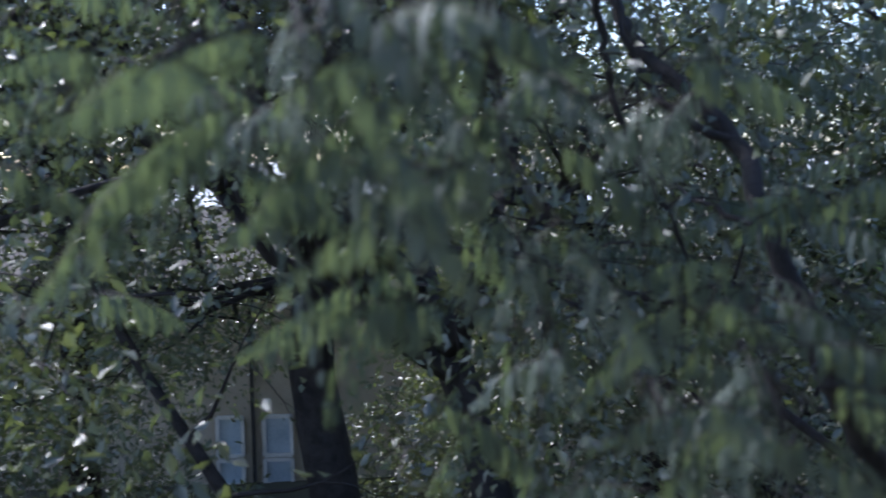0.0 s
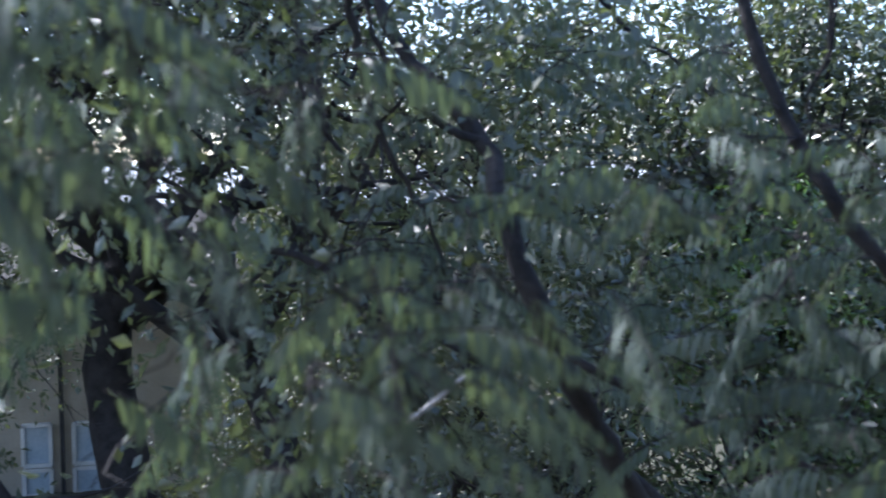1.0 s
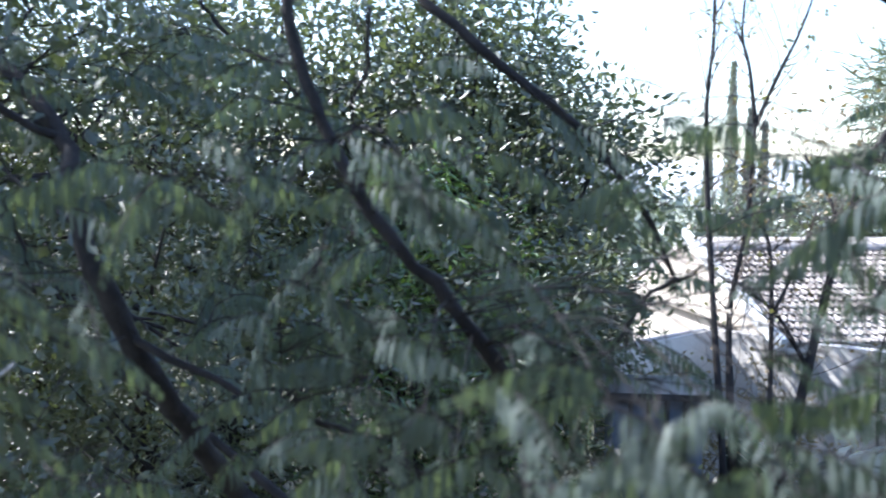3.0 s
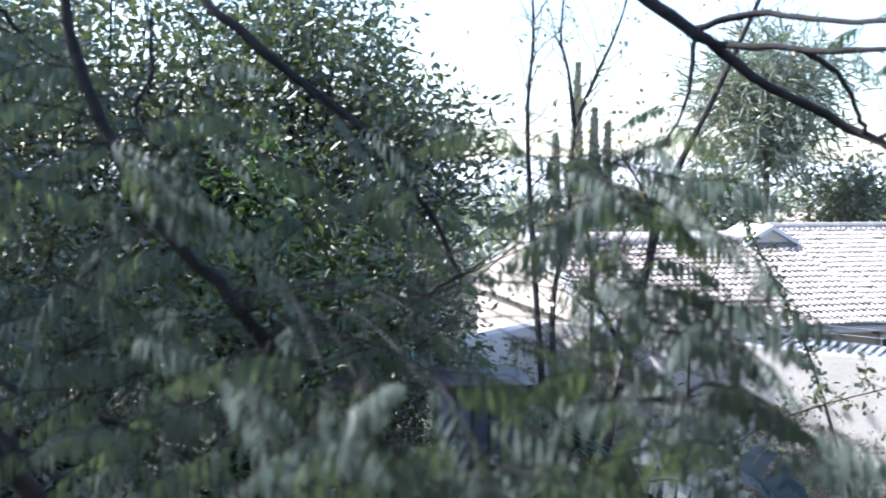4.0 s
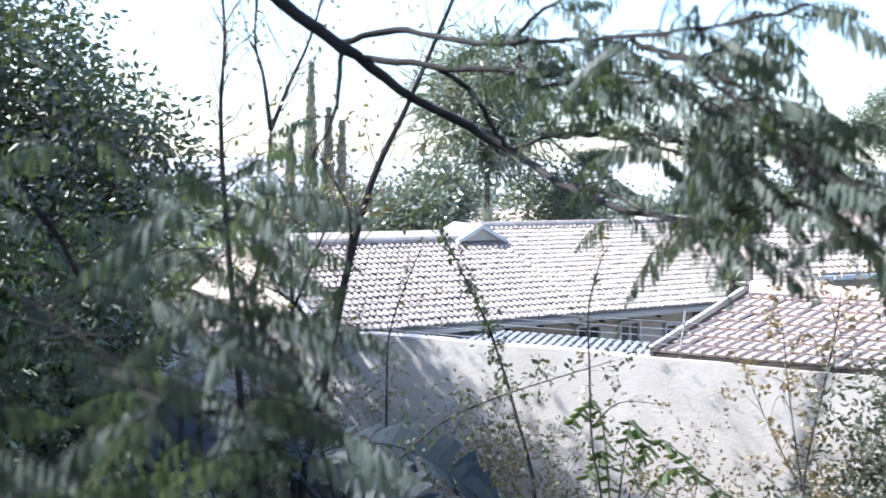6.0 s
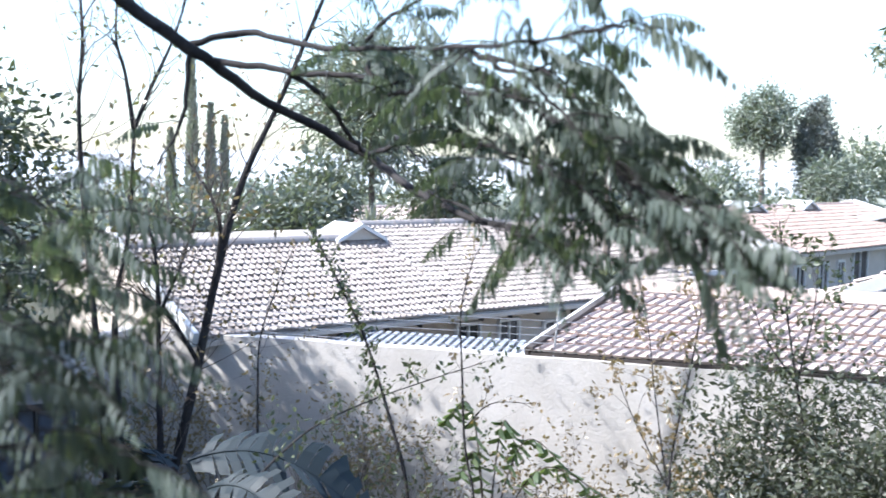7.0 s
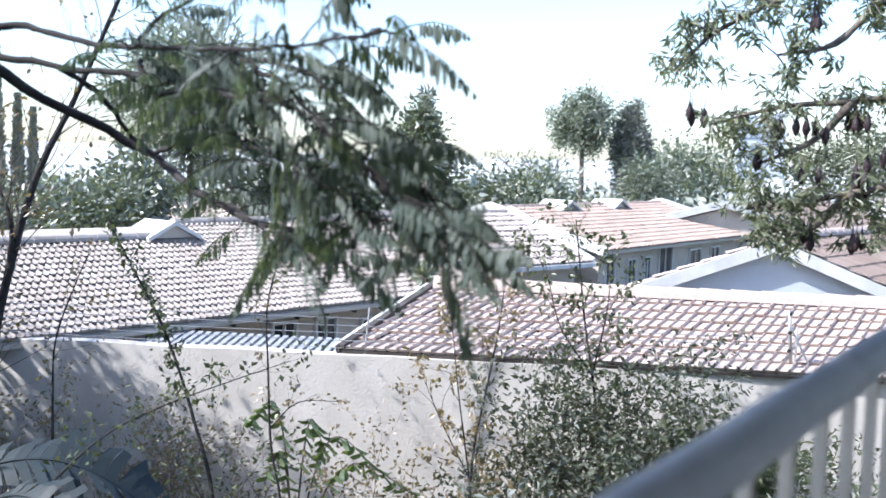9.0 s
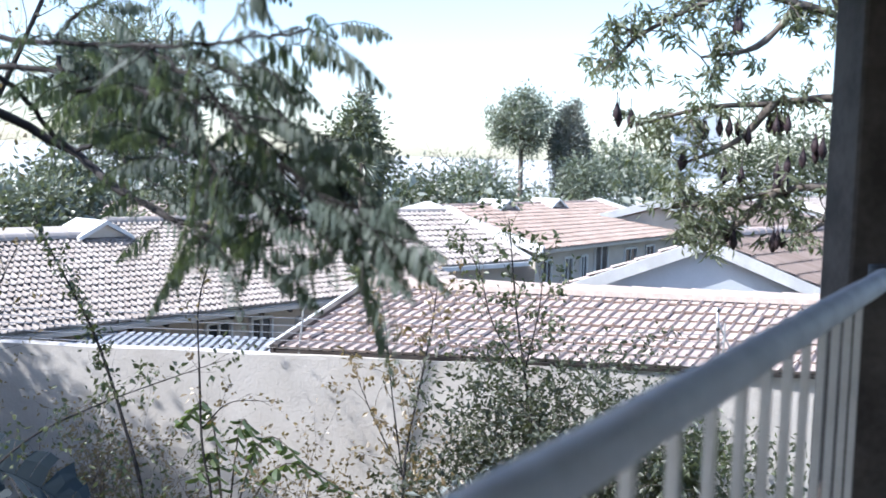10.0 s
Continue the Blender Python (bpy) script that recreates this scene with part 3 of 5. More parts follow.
SLOPES = []
plain_house("row_house", (20.8, 7.64, 2.2), (5.0, -2.16, 0), (1.9, 3.0, 1.05), "low house with shadowed tile roof and grey wall", GREYWALL, 2.4, TILE, 30, 10, ((1.0, -0.9, 0.7, 0.8, GLASS), (2.6, -0.9, 0.7, 0.8, GLASS), (4.0, -0.9, 0.8, 0.8, GLASS)))
SALMON = plain_house("row_house", (26.59, 5.38, 2.42), (11.1, -2.16, 0), (1.17, 3.74, 0.91), "house with long salmon tile roof and white trim", GREYWALL, 2.9, TILE_SALMON, 50, 12, ((0.9, -0.75, 0.5, 0.8, GLASS), (2.2, -0.75, 0.5, 0.8, GLASS), (3.2, -0.75, 0.4, 0.8, GLASS), (4.4, -0.7, 0.9, 1.2, DARKWOOD), (6.6, -0.7, 0.9, 0.8, GLASS), (8.2, -0.7, 0.7, 0.8, GLASS)), gutter=False)
plain_house("row_house", (38.3, 0.0, 2.25), (9.0, -2.6, 0), (-2.0, 4.2, 1.15), "farther house with faded salmon tile roof", GREYWALL, 2.9, TILE_SALMON, 40, 10, ((2.0, -0.8, 0.8, 0.8, GLASS), (5.0, -0.8, 0.8, 0.8, GLASS)))
plain_house("row_house", (48.0, -3.2, 2.35), (9.0, -4.0, 0), (1.2, 4.4, 1.2), "far house with pale tile roof among trees", GREYWALL, 2.9, TILE, 36, 10)
plain_house("row_house", (20.0, 18.5, 2.0), (9.0, -2.4, 0), (1.0, 3.0, 1.0), "pale house roof half hidden behind trees", CREAM, 2.6, TILE_PINK, 40, 8)



def gablet(parent, p, along, up, w, h, mat):
    """A small gabled roof vent with white trim."""
    p, a, u = Vector(p), Vector(along).normalized(), Vector(up).normalized()
    b = Build()
    b.prism([p - a * w, p + a * w, p + Vector((0, 0, h))], u * 1.0)
    vent = child("roof_vent", b.mesh("roof_vent", mat), parent)
    for s in (-1, 1):
        b = Build()
        b.prism([p + a * s * w * 1.3 - Vector((0, 0, 0.05)) - u * 0.1, p + Vector((0, 0, h * 1.1)) - u * 0.1, p + Vector((0, 0, h * 1.1)) + u, p + a * s * w * 1.3 - Vector((0, 0, 0.05)) + u], (0, 0, 0.07))
        o = new("trim", b.mesh("trim", WHITEPAINT))
        o.parent = vent


for s in (0.32, 0.62):
    gablet(SALMON, Vector((26.59, 5.38, 2.42)) + Vector((11.1, -2.16, 0)) * s + Vector((1.17, 3.74, 0.91)) * 0.86, (11.1, -2.16, 0), (1.17, 3.74, 0), 0.5, 0.24, GREYWALL)


def gable_house():
    """The house whose pale gable end faces the balcony."""
    L, A, R = Vector((18.13, 2.93, 2.30)), Vector((19.25, 0.37, 3.33)), Vector((20.05, -1.75, 2.42))
    back = Vector((6.2, -2.0, 0))
    h = thing("gable_house", (19.2, 0.5, -0.3), "pale blue-white gable end with broad white trim", "house")
    b = Build()
    i = Vector((0.17, 0.04, 0))
    b.prism([L + i - Vector((0, 0, 2.6)), L + i + Vector((0, 0, -0.05)), A + i + Vector((0, 0, -0.05)), R + i + Vector((0, 0, -0.05)), R + i - Vector((0, 0, 2.7))], back * 0.95)
    child("wall", b.mesh("wall", WHITEWALL), h)
    for p, q in ((L, A), (A, R)):
        b = Build()
        b.prism([p, q, q + back, p + back], (0, 0, 0.07))
        child("roof_deck", b.mesh("roof_deck", WHITEPAINT), h)
    for p, q in ((L, A), (R, A)):
        d = (Vector(q) - Vector(p)).normalized()
        bar(h, "barge_board", p - d * 0.1 + Vector((-0.05, 0, -0.03)), q + d * 0.04 + Vector((-0.05, 0, -0.03)), 0.06, 0.2, WHITEPAINT, "broad white barge board")
    ridge_caps(h, A + Vector((0, 0, 0.12)), A + back + Vector((0, 0, 0.12)), TILE_PINK, 0.12, 20)
    SLOPES.append((h, R + Vector((0, 0, 0.075)), back * 1.0, A - R, 40, 6, TILE_SALMON))
    SLOPES.append((h, L + back + Vector((0, 0, 0.075)), back * -1.0, A - L, 40, 7, TILE_PINK))


gable_house()


def left_house():
    """The shaded house behind the big trees."""
    h = thing("shaded_house", (-2, 17, -0.3), "olive-walled house in deep shade behind the trees", "house")
    b = Build()
    b.prism([(-9, 16.6, -1.2), (3.2, 16.6, -1.2), (3.2, 22, -1.2), (-9, 22, -1.2)], (0, 0, 3.6))
    child("wall", b.mesh("wall", OLIVE), h)
    b = Build()
    b.prism([(-9.4, 16.1, 2.35), (3.6, 16.1, 2.35), (3.6, 19.3, 3.7), (-9.4, 19.3, 3.7)], (0, 0, -0.1))
    b.prism([(-9.4, 22.5, 2.35), (3.6, 22.5, 2.35), (3.6, 19.3, 3.7), (-9.4, 19.3, 3.7)], (0, 0, -0.1))
    child("roof", b.mesh("roof", DARKROOF), h)
    for x, w in ((-2.85, 0.42), (-2.05, 0.46), (-5.3, 0.5), (0.3, 0.36)):
        window(h, (x, 16.57, -0.1), (1, 0, 0), w, 0.66, 1, pane_mat=CURTAIN)
        window(h, (x, 16.57, -0.72), (1, 0, 0), w, 0.42, 1, pane_mat=CURTAIN)
    bar(h, "downpipe", (-2.45, 16.52, -1.2), (-2.45, 16.52, 2.3), 0.06, 0.06, DARKMETAL)


left_house()


def sheet_roof():
    """Slatted blue-grey carport cover between wall and house."""
    c = thing("carport", (13.3, 6.4, -0.3), "low carport roof of blue-grey ribbed sheeting", "carport")
    o = Vector((12.25, 7.9, 1.85))
    d, e = Vector((0.95, -2.9, 0.0)), Vector((0.95, 0.3, 0.1))
    n = 24
    b = Build()
    b.prism([(0, 0, 0), d * 0.55 / n, d * 0.55 / n + e, e], (0, 0, 0.03))
    one = b.mesh("slat", SHEET)
    for k in range(n):
        child("slat", one, c, at=o + d * k / n - c.location)
    for p in (o + d * 0.05 + e * 0.9, o + d * 0.95 + e * 0.9, o + d * 0.05 + e * 0.2, o + d * 0.95 + e * 0.2):
        bar(c, "support", (p.x, p.y, -0.5), p, 0.06, 0.06, STEEL)
    bar(c, "beam", o + e * 0.9 - Vector((0, 0, 0.04)), o + d + e * 0.9 - Vector((0, 0, 0.04)), 0.05, 0.07, STEEL)
    bar(c, "beam", o + e * 0.2 - Vector((0, 0, 0.04)), o + d + e * 0.2 - Vector((0, 0, 0.04)), 0.05, 0.07, STEEL)


sheet_roof()


def pillar():
    """Blue-grey clad box among the trees."""
    p = thing("garden_shed", (6.6, 6.3, -0.1), "narrow blue-grey shed among dark trees", "shed")
    b = Build()
    b.prism([(6.2, 6.2, -0.3), (6.85, 5.8, -0.3), (7.2, 6.4, -0.3), (6.55, 6.8, -0.3)], (0, 0, 2.65))
    child("body", b.mesh("body", SLATE), p)
    # cap colour is dark to stand in for shade on the shed top
    b = Build()
    b.prism([(6.14, 6.17, 2.35), (6.87, 5.72, 2.35), (7.27, 6.42, 2.35), (6.53, 6.87, 2.35)], (0, 0, 0.06))
    child("cap", b.mesh("cap", DARKMETAL), p)
    b = Build()
    for k in range(1, 5):
        q = Vector((6.2, 6.2, 0)).lerp(Vector((6.85, 5.8, 0)), k / 5) + Vector((-0.02, -0.02, 0))
        b.box(q + Vector((0, 0, -0.3)), q + Vector((0, 0, 2.35)), 0.03, 0.03)
    child("cover_strip", b.mesh("cover_strip", DARKMETAL), p)


pillar()

# ---- near feathery tree ----


def feather_mesh(name, base, heading, length, pinna, mat, pairs=12, width=0.0155, sag=0.5):
    """Feathery leaves: an arching stalk with pairs of narrow segments that spread and then hang down."""
    n = len(base)
    k = np.linspace(0.13, 1, pairs)
    t = k[None, :, None]
    L = np.asarray(length)[:, None, None]
    down = np.array([0, 0, -1.0])
    pos = base[:, None] + heading[:, None] * L * t + down * (L * sag * t ** 2)
    tang = unit(heading[:, None] + down * 2 * sag * t)
    side = unit(np.cross(tang, np.array([0, 0, 1.0])) + 1e-6)
    size = (np.sin(np.clip(k, 0.05, 0.97) * math.pi * 0.8 + 0.45)[None, :] * np.asarray(pinna)[:, None])
    verts = []
    for sgn in (-1, 1):
        d0 = unit(side * sgn * 0.6 + tang * 0.25 + down * 0.75 + rng.normal(size=pos.shape) * 0.14)
        d1 = unit(d0 * 0.2 + down * 1.2 + tang * 0.05 + rng.normal(size=pos.shape) * 0.15)
        ln = (size * rng.uniform(0.82, 1.15, size.shape))[..., None]
        w = unit(tang - d1 * np.sum(tang * d1, -1, keepdims=True)) * width * rng.uniform(0.75, 1.1, size.shape)[..., None]
        p1 = pos + d0 * ln * 0.36
        p2 = p1 + d1 * ln * 0.4
        p3 = p2 + unit(d1 + down * 0.5) * ln * 0.24
        verts.append(np.stack([pos, p1 + w * 0.5, p1 - w * 0.5, p2 + w * 0.42, p2 - w * 0.42, p3], 2).reshape(-1, 6, 3))
    v = np.concatenate(verts)
    m = len(v)
    me = bpy.data.meshes.new(name)
    me.vertices.add(6 * m)
    me.vertices.foreach_set("co", v.astype(np.float32).ravel())
    pat = np.array([0, 2, 1, 1, 2, 3, 2, 4, 3, 3, 4, 5], dtype=np.int32)
    idx = (np.arange(m, dtype=np.int32)[:, None] * 6 + pat).ravel()
    me.loops.add(12 * m)
    me.loops.foreach_set("vertex_index", idx)
    me.polygons.add(4 * m)
    me.polygons.foreach_set("loop_start", np.arange(4 * m, dtype=np.int32) * 3)
    me.update(calc_edges=True)
    me.validate()
    me.materials.append(mat)
    return me


def stalks(b, base, heading, length, sag):
    for q, h, ll in zip(base, heading, length):
        b.tube([Vector(q) + Vector(h) * ll * s + Vector((0, 0, -ll * sag * s * s)) for s in (0, 0.35, 0.7, 1)], [0.0035, 0.003, 0.0024, 0.0014], 3)


def feather_tree():
    t = thing("feathery_tree", (3.0, 3.6, 0), "feathery tree with drooping fine leaves before the balcony", "tree")
    b = Build()
    b.tube(curve([(3.0, 3.6, -0.1), (3.05, 3.5, 1.2), (2.95, 3.4, 2.2), (2.9, 3.5, 2.5)], 4), list(np.linspace(0.16, 0.08, 13)), 10, 0.04)
    child("trunk", b.mesh("trunk", BARK, True), t)
    nodes, twigs = [], Build()
    bases, heads, sizes = [], [], []

    def branch(pts, r0, r1, leafy=0, start=0.4, reach=0.12, bears=True):
        """A bough; leafy leaves hang along it, from start to its end."""
        b = Build()
        p = [q + Vector(rng.normal(size=3)) * 0.006 for q in curve(pts, 5)]
        b.tube(p, list(np.linspace(r0, r1, len(p))), 7, 0.06)
        child("branch", b.mesh("branch", BARK, True), t)
        if bears:
            nodes.extend(p)
        leafy = leafy if bears else int(leafy * 1.25)
        for k in range(leafy):
            f = (start + (1 - start) * (k + rng.random()) / leafy) * (len(p) - 1.001)
            i = int(f)
            q = p[i].lerp(p[i + 1], f - i)
            d = (p[i + 1] - p[i]).normalized()
            out = (d * 0.7 + Vector(rng.normal(size=3)) * 0.75)
            out.z *= 0.4
            e = q + out.normalized() * reach * float(rng.uniform(0.2, 1.2)) + Vector((0, 0, float(rng.uniform(-0.06, 0.03))))
            twigs.tube([q, q.lerp(e, 0.5) + Vector((0, 0, 0.01)), e], [0.005, 0.004, 0.0035], 4)
            bases.append(tuple(e))
            sizes.append(0.92 if bears else 0.8)
            heads.append((out.x, out.y, out.z + 0.1 + 0.1 * float(rng.normal())))

    def spray(c, r, n):
        """A spray of n leaves at the end of a twig that comes from the nearest bough."""
        c = Vector(c)
        near = sorted(nodes, key=lambda w: (w - c).length + 0.4 * max(0.0, c.z - w.z))
        q = near[int(rng.integers(0, 7))]
        mid = q.lerp(c, 0.55) + Vector((0, 0, 0.12 * (c - q).length))
        p = curve([q, mid, c], 5)
        twigs.tube(p, list(np.linspace(0.0042, 0.0022, len(p))), 4, 0.08)
        go = (c - q).normalized()
        for k in range(n):
            o = Vector(rng.normal(size=3)) * r * 0.75
            o.z *= 0.6
            e = c + o
            twigs.tube([c - go * 0.1, c + o * 0.5, e], [0.003, 0.0026, 0.0022], 3)
            bases.append(tuple(e))
            sizes.append(0.92)
            h = Vector(rng.normal(size=3)) + go * 0.5
            heads.append((h.x, h.y, 0.25 * h.z + 0.12))

    branch([(2.26, 3.67, 2.81), (1.98, 3.44, 3.21), (1.72, 3.28, 3.63), (1.55, 3.31, 4.06), (1.54, 3.67, 4.39), (1.41, 3.97, 4.63), (1.23, 4.29, 4.97), (1.13, 4.49, 5.67)], 0.052, 0.026, 5, 0.3, 0.35)
    branch([(2.95, 3.3, 2.0), (2.6, 3.35, 2.5), (2.26, 3.67, 2.81)], 0.07, 0.046)
    branch([(2.95, 3.3, 2.0), (2.95, 2.9, 2.4), (3.02, 2.4, 3.18), (2.88, 2.38, 3.53), (2.7, 2.48, 3.82), (2.47, 2.6, 4.11), (2.35, 2.73, 4.39), (2.25, 2.86, 4.79), (2.2, 3.06, 5.59), (2.7, 4.0, 6.3)], 0.034, 0.02, 5, 0.3, 0.35)
    branch([(2.7, 4.0, 6.3), (2.75, 3.6, 5.6), (2.84, 2.95, 4.95), (3.28, 2.74, 4.56), (3.57, 2.64, 4.28), (3.82, 2.56, 3.85)], 0.032, 0.011, 8, 0.35, 0.25)
    branch([(1.72, 3.28, 3.63), (2.09, 3.03, 3.43), (2.41, 2.78, 3.31), (2.62, 2.46, 3.17)], 0.018, 0.007, 10, 0.3, 0.15)
    branch([(1.55, 3.31, 4.06), (1.44, 3.59, 4.14), (1.33, 4.08, 4.27)], 0.016, 0.006, 6, 0.4, 0.15)
    branch([(1.54, 3.67, 4.39), (1.3, 3.68, 4.52), (1.12, 3.66, 4.75), (1.06, 3.71, 5.06)], 0.022, 0.008, 8, 0.3, 0.2)
    branch([(3.82, 2.56, 3.85), (3.69, 2.6, 3.76), (3.6, 2.68, 3.57), (3.51, 2.76, 3.45)], 0.013, 0.005, 5, 0.3, 0.12)
    branch([(2.7, 4.0, 6.3), (3.6, 3.6, 6.3), (4.6, 3.2, 5.8), (5.16, 2.9, 5.27), (5.45, 2.72, 5.05), (5.91, 2.6, 4.78), (6.38, 2.3, 4.52), (6.1, 1.74, 4.33), (5.81, 1.24, 4.22), (5.47, 0.64, 4.17), (5.17, 0.17, 4.15)], 0.05, 0.008, 8, 0.78, 0.08, False)
    branch([(5.46, 2.73, 5.06), (5.61, 2.46, 5.13), (5.55, 1.97, 5.03), (5.38, 1.48, 4.97), (5.15, 0.89, 4.92), (4.81, 0.29, 4.87), (4.75, -0.17, 4.9)], 0.02, 0.005, 26, 0.4, 0.12, False)
    branch([(5.57, 2.66, 5.0), (5.59, 2.08, 4.9), (5.54, 1.59, 4.86), (5.4, 1.23, 4.81), (5.23, 0.92, 4.7)], 0.02, 0.006, 16, 0.3, 0.12, False)
    branch([(5.61, 2.14, 4.91), (5.82, 2.06, 4.77), (6.1, 2.15, 4.6), (6.37, 2.28, 4.53)], 0.016, 0.012, bears=False)
    branch([(5.47, 1.51, 4.92), (5.41, 1.39, 4.77), (5.33, 1.15, 4.76), (4.88, 0.53, 4.71), (4.66, 0.11, 4.65)], 0.013, 0.005, 16, 0.3, 0.12, False)
    branch([(5.06, 0.66, 4.9), (4.86, 0.39, 4.79), (4.74, 0.2, 4.73), (4.69, -0.05, 4.54), (4.69, -0.26, 4.36), (4.69, -0.47, 4.22)], 0.011, 0.004, 16, 0.3, 0.12, False)
    branch([(6.32, 2.17, 4.5), (5.95, 1.63, 4.56), (5.42, 0.97, 4.55), (5.02, 0.47, 4.5), (4.71, 0.0, 4.39)], 0.014, 0.004, 14, 0.5, 0.12, False)
    branch([(5.45, 2.72, 5.03), (5.40, 2.73, 4.66), (5.3, 2.81, 4.42)], 0.016, 0.005, 3, 0.5, 0.1, False)
    branch([(2.95, 3.4, 2.2), (2.2, 4.2, 3.0), (1.2, 4.8, 3.6), (0.3, 5.2, 3.7)], 0.03, 0.008, 10, 0.3, 0.3)
    branch([(5.53, 0.88, 4.94), (5.42, 0.53, 4.82), (5.28, 0.2, 4.63), (5.1, -0.09, 4.44), (4.88, -0.33, 4.29), (4.64, -0.52, 4.19)], 0.012, 0.004, 26, 0.1, 0.12, False)
    branch([(6.06, 0.75, 5.07), (5.86, 0.4, 5.06), (5.66, 0.17, 5.0)], 0.008, 0.003, 8, 0.2, 0.06, False)
    branch([(5.59, 1.64, 5.02), (5.54, 1.4, 5.13), (5.51, 1.12, 5.23), (5.47, 0.85, 5.25), (5.42, 0.62, 5.2)], 0.012, 0.004, 12, 0.15, 0.1, False)
    branch([(5.42, 0.9, 4.81), (5.34, 0.56, 4.7), (5.23, 0.27, 4.56), (5.06, 0.04, 4.44), (4.88, -0.15, 4.31)], 0.01, 0.004, 24, 0.05, 0.12, False)
    branch([(6.04, 1.77, 4.57), (5.9, 1.31, 4.55), (5.71, 0.92, 4.5), (5.48, 0.56, 4.43), (5.23, 0.22, 4.35), (4.94, -0.06, 4.26)], 0.012, 0.004, 22, 0.42, 0.12, False)
    branch([(5.5, 1.15, 4.32), (5.29, 0.68, 4.21), (5.02, 0.29, 4.18), (4.73, -0.09, 4.18)], 0.008, 0.003, 6, 0.3, 0.06, False)
    branch([(6.2, 1.89, 4.6), (5.91, 1.45, 4.42), (5.59, 1.03, 4.35)], 0.007, 0.003, 6, 0.2, 0.08, False)
    branch([(5.31, 0.72, 4.2), (5.0, 0.4, 4.19), (4.67, 0.12, 4.2)], 0.005, 0.003, 4, 0.6, 0.04, False)
    branch([(0.97, 3.65, 5.06), (1.03, 3.72, 4.86), (1.08, 3.79, 4.61), (1.19, 3.83, 4.34), (1.34, 3.84, 4.08), (1.42, 3.85, 3.84)], 0.02, 0.008, 4, 0.4, 0.15)
    branch([(0.13, 4.32, 4.22), (0.39, 4.26, 3.98), (0.68, 4.18, 3.95), (0.9, 4.1, 3.88), (1.01, 4.0, 3.81)], 0.028, 0.012, 3, 0.4, 0.15)
    branch([(0.9, 4.07, 3.88), (1.03, 3.94, 3.98), (1.18, 3.8, 4.0)], 0.009, 0.004, 3, 0.4, 0.15)
    branch([(2.55, 2.85, 4.89), (2.55, 2.88, 4.68), (2.51, 2.93, 4.48), (2.62, 2.86, 4.41)], 0.012, 0.005, 3, 0.4, 0.15)
    branch([(2.27, 4.39, 5.12), (2.38, 4.31, 4.95), (2.58, 4.18, 4.78), (2.7, 4.06, 4.62)], 0.014, 0.005, 4, 0.4, 0.15)
    branch([(2.7, 4.0, 6.3), (1.6, 2.8, 5.9), (0.9, 2.1, 5.5), (0.4, 1.7, 5.2), (-0.5, 1.9, 5.0)], 0.03, 0.01, 10, 0.4, 0.2)
    spray((0.14, 1.5, 4.53), 0.2, 8)
    spray((0.21, 1.42, 4.41), 0.16, 7)
    spray((0.01, 1.6, 4.35), 0.18, 6)
    spray((0.43, 1.52, 4.43), 0.2, 7)
    spray((0.47, 1.57, 4.27), 0.14, 6)
    spray((0.33, 1.71, 4.56), 0.2, 6)
    spray((-0.16, 1.87, 4.51), 0.25, 7)
    spray((-0.47, 2.1, 4.45), 0.25, 6)
    spray((-0.2, 1.95, 4.62), 0.3, 8)
    spray((-0.55, 2.26, 4.68), 0.3, 8)
    spray((0.14, 2.2, 4.02), 0.14, 4)
    spray((0.58, 1.87, 3.93), 0.18, 6)
    spray((0.74, 1.71, 3.8), 0.18, 7)
    spray((1.1, 2.16, 3.95), 0.22, 6)
    spray((1.6, 2.74, 4.19), 0.2, 6)
    spray((-0.69, 2.43, 3.95), 0.15, 3)
    spray((0.17, 2.51, 3.51), 0.2, 4)
    spray((0.78, 1.95, 4.4), 0.16, 5)
    spray((0.89, 1.41, 3.88), 0.15, 7)
    spray((0.78, 1.63, 3.97), 0.14, 4)
    spray((1.14, 1.72, 4.01), 0.14, 5)
    spray((1.72, 2.44, 4.2), 0.14, 5)
    spray((1.77, 2.11, 4.29), 0.16, 5)
    spray((2.06, 2.32, 4.22), 0.18, 5)
    spray((2.3, 1.86, 4.25), 0.2, 8)
    spray((2.23, 2.01, 4.25), 0.15, 4)
    spray((1.89, 3.81, 4.79), 0.25, 6)
    spray((2.22, 2.55, 3.89), 0.2, 6)
    spray((2.2, 2.85, 3.69), 0.25, 8)
    spray((2.24, 4.1, 3.54), 0.25, 8)
    spray((2.23, 2.26, 3.58), 0.2, 6)
    spray((2.15, 2.61, 3.5), 0.25, 7)
    spray((2.28, 4.23, 3.18), 0.25, 6)
    spray((2.51, 1.51, 3.73), 0.16, 5)
    spray((2.43, 1.87, 3.45), 0.15, 4)
    spray((2.56, 1.65, 3.48), 0.14, 4)
    spray((2.08, 4.16, 4.92), 0.3, 7)
    spray((2.22, 3.09, 4.71), 0.3, 6)
    spray((1.16, 4.13, 3.91), 0.3, 6)
    spray((2.62, 2.47, 4.48), 0.2, 4)
    spray((2.97, 1.98, 4.17), 0.16, 3)
    spray((2.32, 2.25, 3.32), 0.2, 5)
    spray((2.49, 4.37, 3.77), 0.3, 8)
    spray((2.52, 2.98, 4.02), 0.3, 7)
    spray((1.26, 2.4, 3.41), 0.25, 6)
    spray((2.21, 1.64, 3.63), 0.2, 5)
    spray((2.28, 0.89, 3.81), 0.14, 6)
    spray((2.32, 0.73, 3.73), 0.15, 7)
    spray((2.49, 0.63, 3.7), 0.15, 7)
    spray((2.71, 0.59, 3.66), 0.14, 6)
